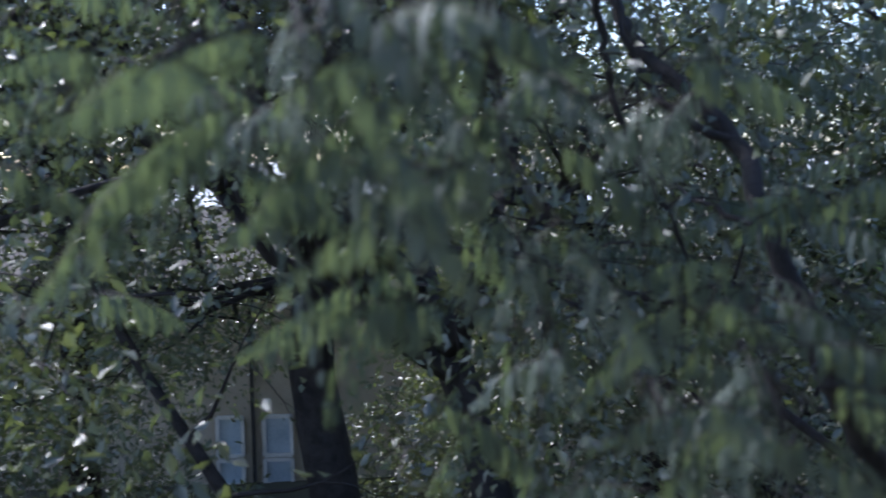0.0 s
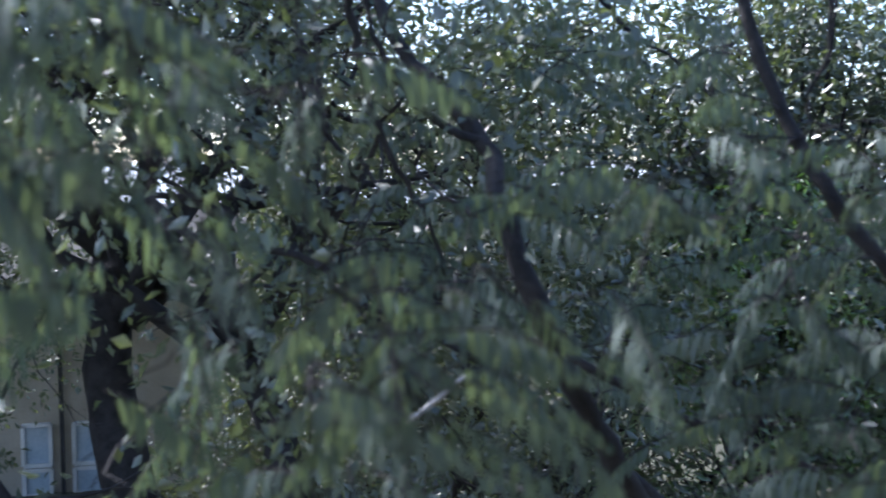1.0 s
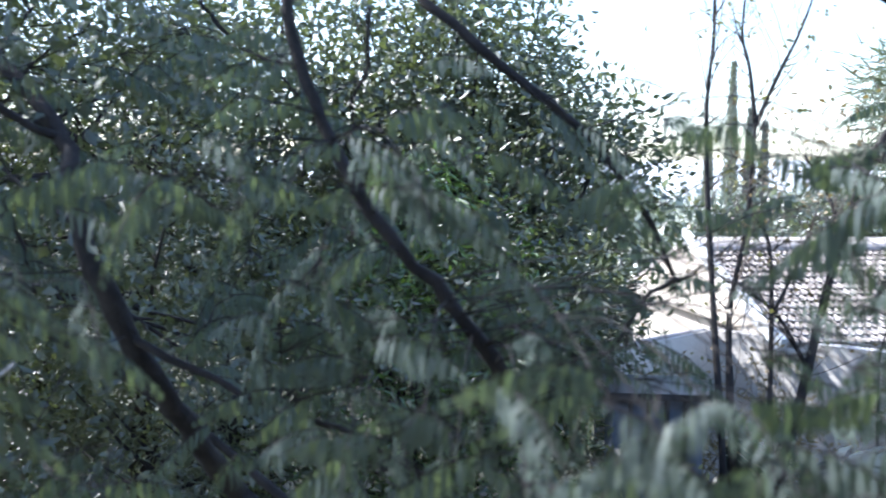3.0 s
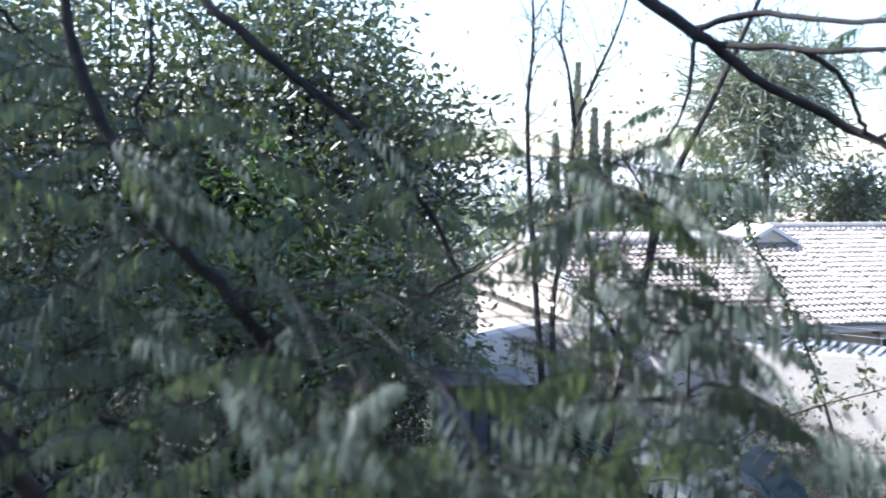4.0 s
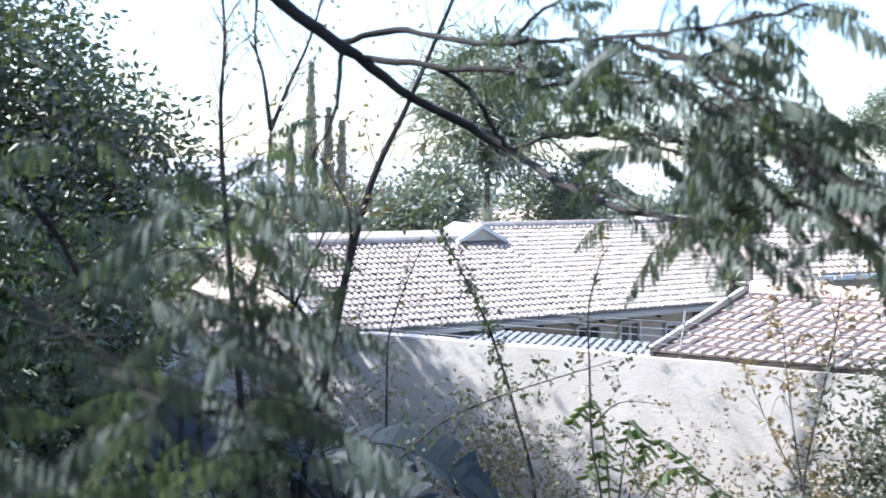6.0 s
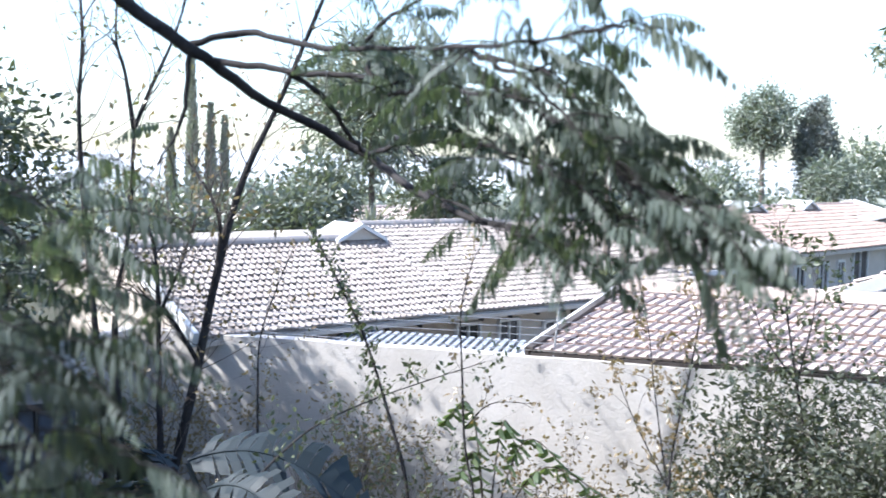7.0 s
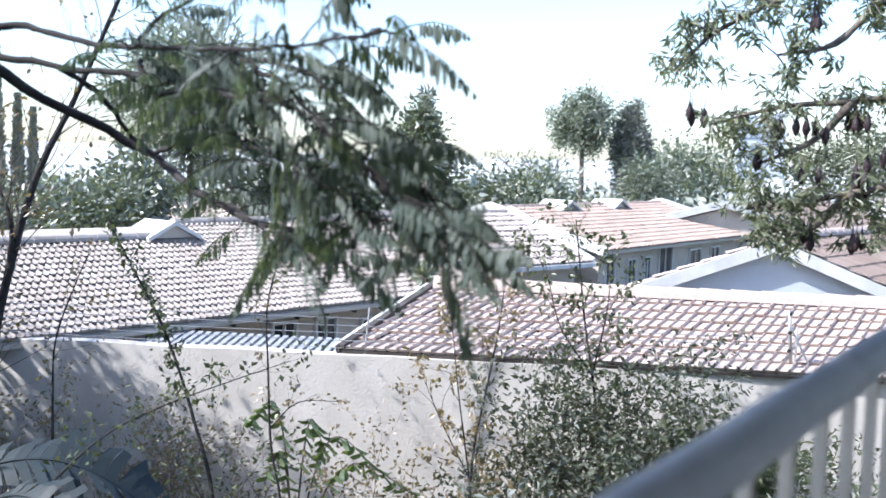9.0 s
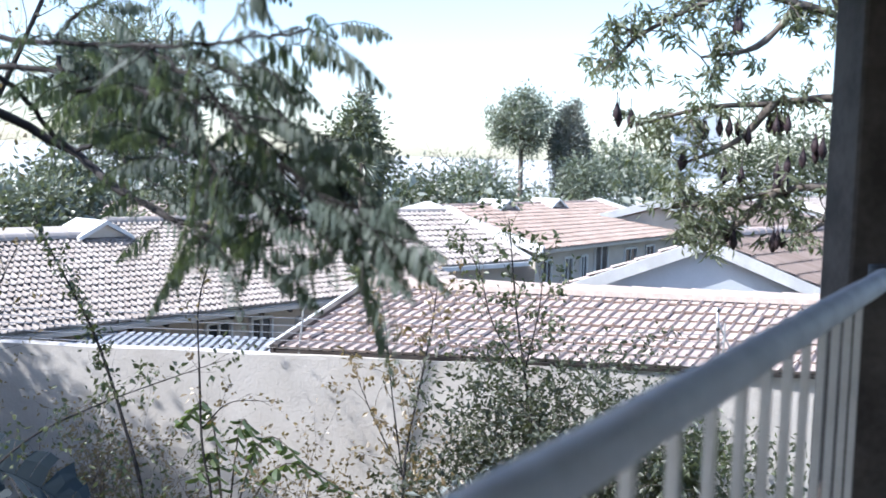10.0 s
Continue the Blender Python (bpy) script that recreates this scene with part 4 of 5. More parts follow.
    spray((2.97, 0.69, 3.81), 0.13, 6)
    spray((3.36, 1.84, 4.46), 0.12, 2)
    spray((2.14, 1.0, 3.62), 0.16, 5)
    spray((4.04, 1.81, 4.33), 0.16, 3)
    spray((3.94, 1.9, 4.28), 0.14, 4)
    spray((4.13, 1.74, 4.2), 0.12, 3)
    spray((4.01, 1.83, 4.01), 0.16, 3)
    spray((4.15, 1.69, 3.99), 0.1, 2)
    spray((3.9, 2.07, 4.26), 0.12, 3)
    spray((3.77, 1.89, 3.95), 0.14, 4)
    spray((3.26, 1.36, 3.75), 0.15, 4)
    spray((3.61, 1.32, 4.32), 0.18, 7)
    spray((3.46, 1.15, 4.04), 0.18, 8)
    spray((3.37, 0.82, 3.87), 0.14, 7)
    spray((3.36, 0.52, 3.71), 0.1, 3)
    spray((3.19, 0.76, 3.7), 0.15, 9)
    spray((3.44, 1.06, 4.18), 0.15, 6)
    spray((3.26, 0.89, 3.9), 0.15, 7)
    spray((3.82, 2.89, 3.77), 0.2, 6)
    spray((3.79, 2.52, 3.72), 0.2, 3)
    spray((3.34, 2.06, 3.54), 0.2, 3)
    spray((3.61, 2.63, 3.53), 0.2, 5)
    spray((2.96, 2.76, 3.77), 0.15, 4)
    spray((2.82, 2.81, 3.6), 0.15, 5)
    spray((3.21, 2.83, 3.66), 0.15, 4)
    spray((3.34, 2.71, 3.54), 0.15, 5)
    spray((2.79, 2.54, 3.4), 0.15, 5)
    spray((3.02, 2.52, 3.38), 0.15, 5)
    spray((2.78, 3.2, 3.82), 0.15, 4)
    spray((2.92, 3.27, 4.05), 0.18, 4)
    spray((3.28, 3.18, 4.05), 0.18, 4)
    spray((2.65, 3.5, 4.09), 0.2, 4)
    base, head = np.array(bases), unit(np.array(heads))
    n = len(base)
    length, pinna = rng.uniform(0.26, 0.42, n) * sizes, rng.uniform(0.10, 0.145, n) * sizes
    stalks(twigs, base, head, length, 0.5)
    tagged(child("twigwork", twigs.mesh("twigwork", BARK), t), kind="stuff")
    child("crown", feather_mesh("crown", base, head, length, pinna, FEATHER), t, "grey-green drooping feathery leaves")
    b = Build()
    b.tube(curve([(1.09, 2.79, 3.5), (1.19, 2.82, 3.56), (1.29, 2.85, 3.63)], 3), [0.005, 0.008, 0.009, 0.009, 0.008, 0.007, 0.006], 7)
    child("bare_stub", b.mesh("bare_stub", material("bleached_wood", (0.5, 0.47, 0.43), 0.8, (0.36, 0.33, 0.3), 12, 60, 0.3), True), t, "pale bleached broken stub")


feather_tree()

# ---- big shade trees ----
# first three: heights raised out of view so the crowns shade the feathery tree
tree("evergreen_tree", (-0.45, 8.7, -0.1), 9.5, 0.26, "large shade tree with dark trunk and dense leaves", DENSE, depth=3, kids=4, first=0.43, per=20, spread=0.26, leaf_l=0.09, leaf_w=0.045, reach=0.3, stems=6, wide=1.0)
tree("evergreen_tree", (1.5, 8.2, -0.1), 8.6, 0.2, "leaning dark-trunked shade tree with dense crown", DENSE, depth=3, kids=4, first=0.43, per=20, spread=0.28, leaf_l=0.09, leaf_w=0.045, lean=(-0.33, 0, 1), reach=0.3, stems=6, wide=1.0)
tree("evergreen_tree", (-5.1, 11.6, -0.1), 8.5, 0.2, "broad tree with sunlit small leaves", DENSE, depth=3, kids=4, first=0.3, per=18, spread=0.26, leaf_l=0.1, leaf_w=0.055, reach=0.32, stems=6)
tree("evergreen_tree", (3.4, 12.6, -0.1), 7.4, 0.22, "tall evergreen with glossy dark leaves", DENSE, depth=3, kids=4, first=0.35, per=14, spread=0.26, leaf_l=0.11, leaf_w=0.055, reach=0.3, stems=6, wide=0.8)
crown_tree("evergreen_tree", (6.75, 10.3, -0.1), 6.9, 2.3, 5.8, "evergreen with glossy dark leaves at the crown's edge", DENSE, BARK, 0.16, 320, 120, 0.12, 0.062, 0.1)
crown_tree("evergreen_tree", (4.7, 11.6, -0.1), 7.4, 2.0, 6.4, "broad evergreen with dark leaves behind the garden", DENSE, BARK, 0.2, 105, 75, 0.14, 0.075, 0.13)
crown_tree("garden_tree", (5.3, 8.3, -0.1), 4.4, 1.6, 4.0, "bushy garden tree with bright green hanging leaves", BRIGHT, BARK, 0.1, 120, 80, 0.13, 0.034, 0.13)
crown_tree("garden_tree", (7.2, 8.9, -0.1), 3.3, 1.1, 2.8, "low bushy tree beside the saplings", DENSE, BARK, 0.08, 70, 80, 0.11, 0.035, 0.13)
crown_tree("garden_tree", (3.4, 8.4, -0.1), 4.4, 1.6, 3.8, "bushy dark green garden tree in shade", DENSE, BARK, 0.1, 110, 80, 0.13, 0.034, 0.13)
crown_tree("garden_tree", (6.1, 7.5, -0.1), 4.2, 1.1, 2.6, "small dark-leaved tree over the shed", DENSE, BARK, 0.07, 60, 80, 0.12, 0.04, 0.15)
# upper crown is unseen, added to dapple the balcony and near leaves
crown_tree("evergreen_tree", (-3.4, 10.6, -0.1), 13.0, 3.4, 10.0, "spreading tree with brownish sunlit leaves, unseen top added for shade", SHRUBLEAF, BARK, 0.22, 210, 90, 0.12, 0.065, 0.11)


def bare_trunk(points, r0, r1, label):
    t = thing("bare_trunk", points[0], label, "tree")
    b, tips = Build(), []
    p = curve(points, 5)
    b.tube(p, list(np.linspace(r0, r1, len(p))), 8, 0.05)
    child("trunk", b.mesh("trunk", BARK, True), t)
    b = Build()
    for k in range(5):
        q = p[int(len(p) * (0.35 + 0.12 * k))]
        limb(b, q, (rng.normal(), rng.normal() * 0.5, 0.4), 1.1, r1 * 0.8, 2, tips, 0.0, 0.6, 2)
    tagged(child("twigwork", b.mesh("twigwork", BARK, True), t), kind="stuff")


bare_trunk([(-0.72, 7.61, 0.75), (-1.24, 7.7, 1.75), (-2.02, 7.82, 3.02), (-2.58, 7.94, 4.24)], 0.07, 0.03, "slanting dark bare stem among the trees")

# ---- thin saplings before the boundary wall ----


def sapling(points, r0, label, twigs=16, leaves=DRYLEAF, per=1, reach=1.0, forks=(), start=0.35, leaf=0.075):
    """A thin stem, its forks and fine upright twigs with a few leaves at their ends."""
    t = thing("sapling", points[0], label, "sapling", "thin saplings by the boundary wall")
    tips, tw = [], Build()
    for j, line in enumerate((points, *forks)):
        b = Build()
        p = curve(line, 6)
        r = r0 if j == 0 else r0 * 0.5
        b.tube(p, list(np.linspace(r, r * 0.3, len(p))), 7, 0.06)
        child("stem", b.mesh("stem", BARK, True), t)
        for k in range(twigs if j == 0 else twigs // 2):
            f = start if j == 0 else 0.15
            i = min(len(p) - 2, int(len(p) * (f + (0.97 - f) * k / twigs * (1 if j == 0 else 2))))
            go = (p[i + 1] - p[i]).normalized()
            h = go * 0.8 + Vector((float(rng.normal()) * 0.6, float(rng.normal()) * 0.6, 0.25))
            limb(tw, p[i], h, float(rng.uniform(0.35, 0.9)) * reach, min(r0 * 0.25, 0.008), 2 if reach > 0.9 else 1, tips, -0.02, 0.5, 2)
    tips = tips[::4] if reach > 0.9 else tips[::2]
    tagged(child("twigwork", tw.mesh("twigwork", BARK_GREY, True), t), kind="stuff")
    if per:
        child("foliage", leaves_mesh("foliage", *leaf_cloud([tuple(q) for q in tips], per, 0.02, leaf, leaf * 0.6, 0.6), leaves), t, "sparse yellowing leaves")


sapling([(8.24, 6.47, -0.1), (8.43, 6.51, 1.0), (8.8, 6.58, 2.04), (9.13, 6.56, 3.28), (9.36, 6.42, 4.24), (9.61, 6.16, 5.03), (9.82, 5.8, 5.99), (9.94, 5.43, 6.84)], 0.06, "slender dark sapling with bare twigs", 44, DRYLEAF, forks=([(9.13, 6.56, 3.28), (9.13, 6.52, 3.76), (9.01, 6.56, 4.12), (8.8, 6.66, 4.47)], [(8.88, 6.59, 2.33), (8.65, 6.76, 2.82), (8.39, 6.89, 3.07)],), start=0.22)
sapling([(8.08, 6.21, -0.1), (8.15, 6.3, 1.23), (8.29, 6.49, 2.09), (8.41, 6.68, 3.5), (8.27, 6.82, 3.9)], 0.045, "thin dark sapling forking above the wall", 30, DRYLEAF, forks=([(8.38, 6.6, 2.87), (8.59, 6.51, 3.38), (8.72, 6.44, 3.84)],), start=0.25)
sapling([(7.68, 6.25, -0.1), (7.75, 6.38, 1.32), (7.89, 6.64, 2.47), (7.95, 6.71, 3.02), (8.1, 6.69, 3.79), (8.15, 6.67, 4.74)], 0.05, "slender upright sapling that forks in two", 22, YELLOWLEAF, forks=([(8.15, 6.67, 4.74), (8.07, 6.69, 5.28), (7.98, 6.71, 5.65), (7.96, 6.59, 6.39)], [(8.15, 6.67, 4.74), (8.3, 6.57, 5.19), (8.46, 6.42, 5.69), (8.56, 6.24, 6.35)],))
sapling([(7.36, 6.0, -0.1), (7.42, 6.15, 1.45), (7.54, 6.46, 2.77), (7.54, 6.61, 3.93), (7.51, 6.64, 4.87), (7.51, 6.57, 5.59), (7.41, 6.51, 6.28)], 0.04, "thin upright sapling with yellowing leaves", 34, YELLOWLEAF)
sapling([(8.75, 5.58, -0.1), (8.84, 5.66, 1.18), (9.01, 5.83, 2.05), (9.11, 5.9, 2.62), (9.28, 5.83, 3.14), (9.43, 5.74, 3.55)], 0.016, "thin grey shoot before the pale wall", 10, DRYLEAF, 1, 0.6)
sapling([(9.62, 4.23, -0.1), (9.67, 4.39, 1.17), (9.78, 4.71, 1.84), (9.83, 4.98, 2.39), (9.85, 5.2, 2.78), (9.82, 5.45, 3.18), (9.76, 5.72, 3.65), (9.77, 5.85, 3.86)], 0.022, "leafy creeper-clad stem leaning before the wall", 40, SHRUBLEAF, 2, 0.14)
sapling([(7.68, 4.65, 1.63), (8.25, 4.47, 2.05), (8.74, 4.22, 2.26), (9.21, 3.93, 2.41), (9.72, 3.52, 2.59)], 0.012, "arching thin branch with small leaves", 22, SHRUBLEAF, 2, 0.5, start=0.1)
sapling([(9.81, 3.61, -0.1), (9.86, 3.7, 1.09), (9.95, 3.89, 1.66), (10.07, 4.02, 2.36), (10.15, 4.1, 2.98), (10.25, 4.05, 3.43), (10.31, 3.99, 3.61)], 0.016, "tall thin dark shoot before the pale wall", 8, DRYLEAF, 2, 0.35, forks=([(9.98, 3.93, 1.82), (10.18, 3.73, 2.07), (10.41, 3.34, 2.08)],))
sapling([(10.47, 1.98, -0.1), (10.57, 2.0, 1.25), (10.77, 2.05, 1.74), (10.99, 2.02, 2.32), (11.16, 1.99, 2.85), (11.27, 1.99, 3.23)], 0.018, "dry many-stemmed brown shoots rising over the wall", 14, DRYLEAF, 4, 0.5, forks=([(10.62, 2.03, 1.45), (10.83, 2.27, 2.25), (10.96, 2.4, 2.77), (11.04, 2.5, 3.06)], [(10.62, 2.03, 1.45), (10.73, 2.39, 1.92), (10.83, 2.65, 2.31)],))
sapling([(11.7, 0.74, -0.1), (11.78, 0.87, 1.16), (11.93, 1.13, 1.82), (12.03, 1.26, 2.3), (12.12, 1.4, 2.91), (12.19, 1.51, 3.59), (12.21, 1.56, 3.94)], 0.02, "leafy upright shoots above the dense shrub", 22, SHRUBLEAF, 4, 0.45, forks=([(11.99, 1.25, 2.31), (12.01, 1.62, 2.78), (12.05, 1.8, 3.29), (12.06, 1.96, 3.57)], [(11.99, 1.25, 2.31), (12.18, 1.17, 2.98), (12.3, 1.17, 3.61)],))


def shrub(at, height, width, label, leaf, per=12, leaf_l=0.1, leaf_w=0.045, stems=9, depth=2, spread=0.05):
    t = thing("shrub", at, label, "shrub", "shrubs along the boundary wall")
    b, tips = Build(), []
    for k in range(stems):
        h = (rng.normal() * width, rng.normal() * width, 1.0)
        limb(b, Vector(at) + Vector((rng.normal() * 0.08, rng.normal() * 0.08, 0)), h, height * rng.uniform(0.45, 0.7), 0.016, depth, tips, 0.0, 0.42, 3)
    child("stemwork", b.mesh("stemwork", BARK_GREY), t)
    child("foliage", leaves_mesh("foliage", *leaf_cloud([tuple(q) for q in tips], per, spread, leaf_l, leaf_w, 0.4), leaf), t)


shrub((11.9, 1.1, -0.1), 2.5, 0.1, "dense dark shrub with small pale-edged leaves", DARKSHRUB, 11, 0.09, 0.042, 9, 2, 0.08)
shrub((12.35, 0.75, -0.1), 2.1, 0.12, "dense dark shrub before the wall", DARKSHRUB, 11, 0.09, 0.042, 8, 2, 0.08)
shrub((11.5, 1.45, -0.1), 1.8, 0.1, "dense dark shrub with small leaves", DARKSHRUB, 10, 0.09, 0.042, 7, 2, 0.08)
shrub((10.75, 3.25, -0.1), 2.1, 0.1, "dry shrub with pale seed heads before the wall", DRYLEAF, 4, 0.06, 0.034, 3, 2, 0.04)
shrub((11.2, 1.85, -0.1), 1.75, 0.12, "silvery-leaved shrub before the wall", SILVERLEAF, 7, 0.13, 0.05, 5, 1, 0.08)
shrub((10.9, 2.4, -0.1), 1.6, 0.25, "dry brown undergrowth at the wall", DRYLEAF, 4, 0.07, 0.04, 7, 2, 0.05)


def broad_plant():
    """Stalks with pairs of broad drooping leaflets."""
    t = thing("broad_leaved_plant", (10.1, 3.7, -0.1), "plant with large pale green drooping leaflets", "plant")
    b, base, along = Build(), [], []
    for dx, dy, h in ((0.0, 0.25, 2.05), (0.1, -0.1, 1.9), (0.15, -0.35, 1.75), (-0.1, 0.1, 1.6), (0.2, -0.55, 1.5)):
        p = curve([(10.1, 3.7, -0.1), (10.1 + dx * 0.3, 3.7 + dy * 0.3, h * 0.6), (10.1 + dx, 3.7 + dy, h), (10.1 + dx * 1.6, 3.7 + dy * 2.2, h - 0.25)], 6)
        b.tube(p, list(np.linspace(0.014, 0.004, len(p))), 5)
        for q in p[8:]:
            for sgn in (-1, 1):
                base.append(tuple(q))
                along.append((rng.normal() * 0.3 + sgn * 0.35, sgn * 0.8 + rng.normal() * 0.2, -0.55 + rng.normal() * 0.2))
    child("stemwork", b.mesh("stemwork", BARK_GREY), t)
    along = unit(np.array(along))
    across = unit(np.cross(along, np.array([0.6, 0.2, 1.0])))
    child("foliage", oval_leaves("foliage", base, along, across, rng.uniform(0.13, 0.19, len(base)), 0.1, BROADLEAF), t)


broad_plant()
shrub((9.75, 4.2, -0.1), 2.0, 0.16, "open shrub with small green leaves", SHRUBLEAF, 2, 0.08, 0.04, 6, 2, 0.03)
shrub((9.2, 4.9, -0.1), 2.2, 0.3, "bare-twigged shrub with small leaves", SHRUBLEAF, 1, 0.08, 0.035, 9, 2, 0.03)
shrub((9.6, 6.9, -0.1), 2.0, 0.4, "dry brown shrub in the corner by the wall", DRYLEAF, 7, 0.07, 0.035)
shrub((8.3, 8.2, -0.1), 2.4, 0.4, "dry brown shrub in shade", DRYLEAF, 7, 0.07, 0.035)
shrub((10.8, 5.6, -0.1), 1.7, 0.35, "dry shrub before the wall", DRYLEAF, 4, 0.07, 0.035)
shrub((12.9, -0.4, -0.1), 1.7, 0.2, "dark shrub at the foot of the wall", SHRUBLEAF, 12)
shrub((6.0, 5.6, -0.1), 1.9, 0.4, "dark undergrowth in shade", DENSE, 12)
shrub((2.0, 6.6, -0.1), 2.2, 0.5, "dark undergrowth below the trees", DENSE, 12)
shrub((0.9, 7.0, -0.1), 1.8, 0.5, "dark undergrowth round the trunk", DENSE, 12)
shrub((0.6, 13.0, -0.8), 2.2, 0.5, "dark bushes before the shaded house", DENSE, 14)
crown_tree("evergreen_tree", (2.3, 14.6, -0.9), 6.0, 2.1, 5.6, "dark evergreen hiding the shaded house", DENSE, BARK, 0.16, 100, 70, 0.14, 0.075, 0.14)
shrub((2.6, 12.4, -0.5), 2.4, 0.5, "dark bushes before the shaded house", DENSE, 14)
shrub((-2.9, 9.2, -0.1), 2.8, 0.5, "sunlit bush with small leaves below the tree", DENSE, 14)
shrub((-3.9, 9.4, -0.1), 3.0, 0.5, "sunlit bush with small leaves below the tree", DENSE, 14)


def leaf_blade(b, base, heading, length, width, arch, rip=0):
    """A broad strap leaf with midrib fold, torn into strips along its sides."""
    h = Vector(heading).normalized()
    side = h.cross(Vector((0, 0, 1))).normalized()
    n = 16
    mid = [Vector(base) + h * length * k / n + Vector((0, 0, arch * math.sin(math.pi * min(1, 0.15 + 0.85 * k / n)) - arch * 0.45 - 0.3 * length * (k / n) ** 2)) for k in range(n + 1)]
    for k in range(n):
        w0 = width * math.sin(math.pi * (0.08 + 0.9 * k / n)) ** 0.6
        w1 = width * math.sin(math.pi * (0.08 + 0.9 * (k + 1) / n)) ** 0.6
        gap = rip * (0.06 + 0.25 * rng.random())
        for s in (-1, 1):
            lift = 0.45 if s < 0 else -0.6
            d0 = (side * s * 0.8 + Vector((0, 0, lift + 0.15 * float(rng.normal()))) + h * (0.55 + 0.12 * float(rng.normal()))).normalized()
            a, c = mid[k], mid[k + 1]
            d, e = a + d0 * w0 * (1 + 0.1 * float(rng.normal())), c.lerp(a, gap) + d0 * w1
            m0, m1 = (a + d) / 2 + Vector((0, 0, 0.08 * width)), (c.lerp(a, gap * 0.4) + e) / 2 + Vector((0, 0, 0.08 * width))
            b.add([a, c, m1, m0, e, d], [(0, 1, 2, 3), (3, 2, 4, 5)])
    b.tube(mid, list(np.linspace(0.02, 0.006, n + 1)), 5)


def strelitzia():
    t = thing("wild_banana", (7.9, 5.1, -0.1), "wild banana plant with broad torn blue-grey leaves", "plant")
    base = Vector((7.9, 5.1, 0.2))
    for p, h, L, w in (((7.72, 5.4, 1.75), (0.62, -0.78, 0.0), 1.7, 0.36), ((7.6, 5.0, 1.6), (0.0, -1, 0.0), 1.3, 0.3), ((7.3, 5.2, 1.65), (-0.8, 0.2, 0.0), 1.3, 0.3), ((7.7, 5.6, 1.6), (0.3, 0.9, 0), 1.2, 0.3)):
        b = Build()
        leaf_blade(b, p, h, L, w, 0.28, 1)
        leaf = child("leaf", b.mesh("leaf", STRAPLEAF), t)
        b = Build()
        b.tube(curve([base, base.lerp(Vector(p), 0.5) + Vector((0, 0, 0.25)), Vector(p) + Vector((0, 0, -0.02))], 4), list(np.linspace(0.05, 0.022, 9)), 6)
        child("stalk", b.mesh("stalk", STRAPLEAF), t)


strelitzia()


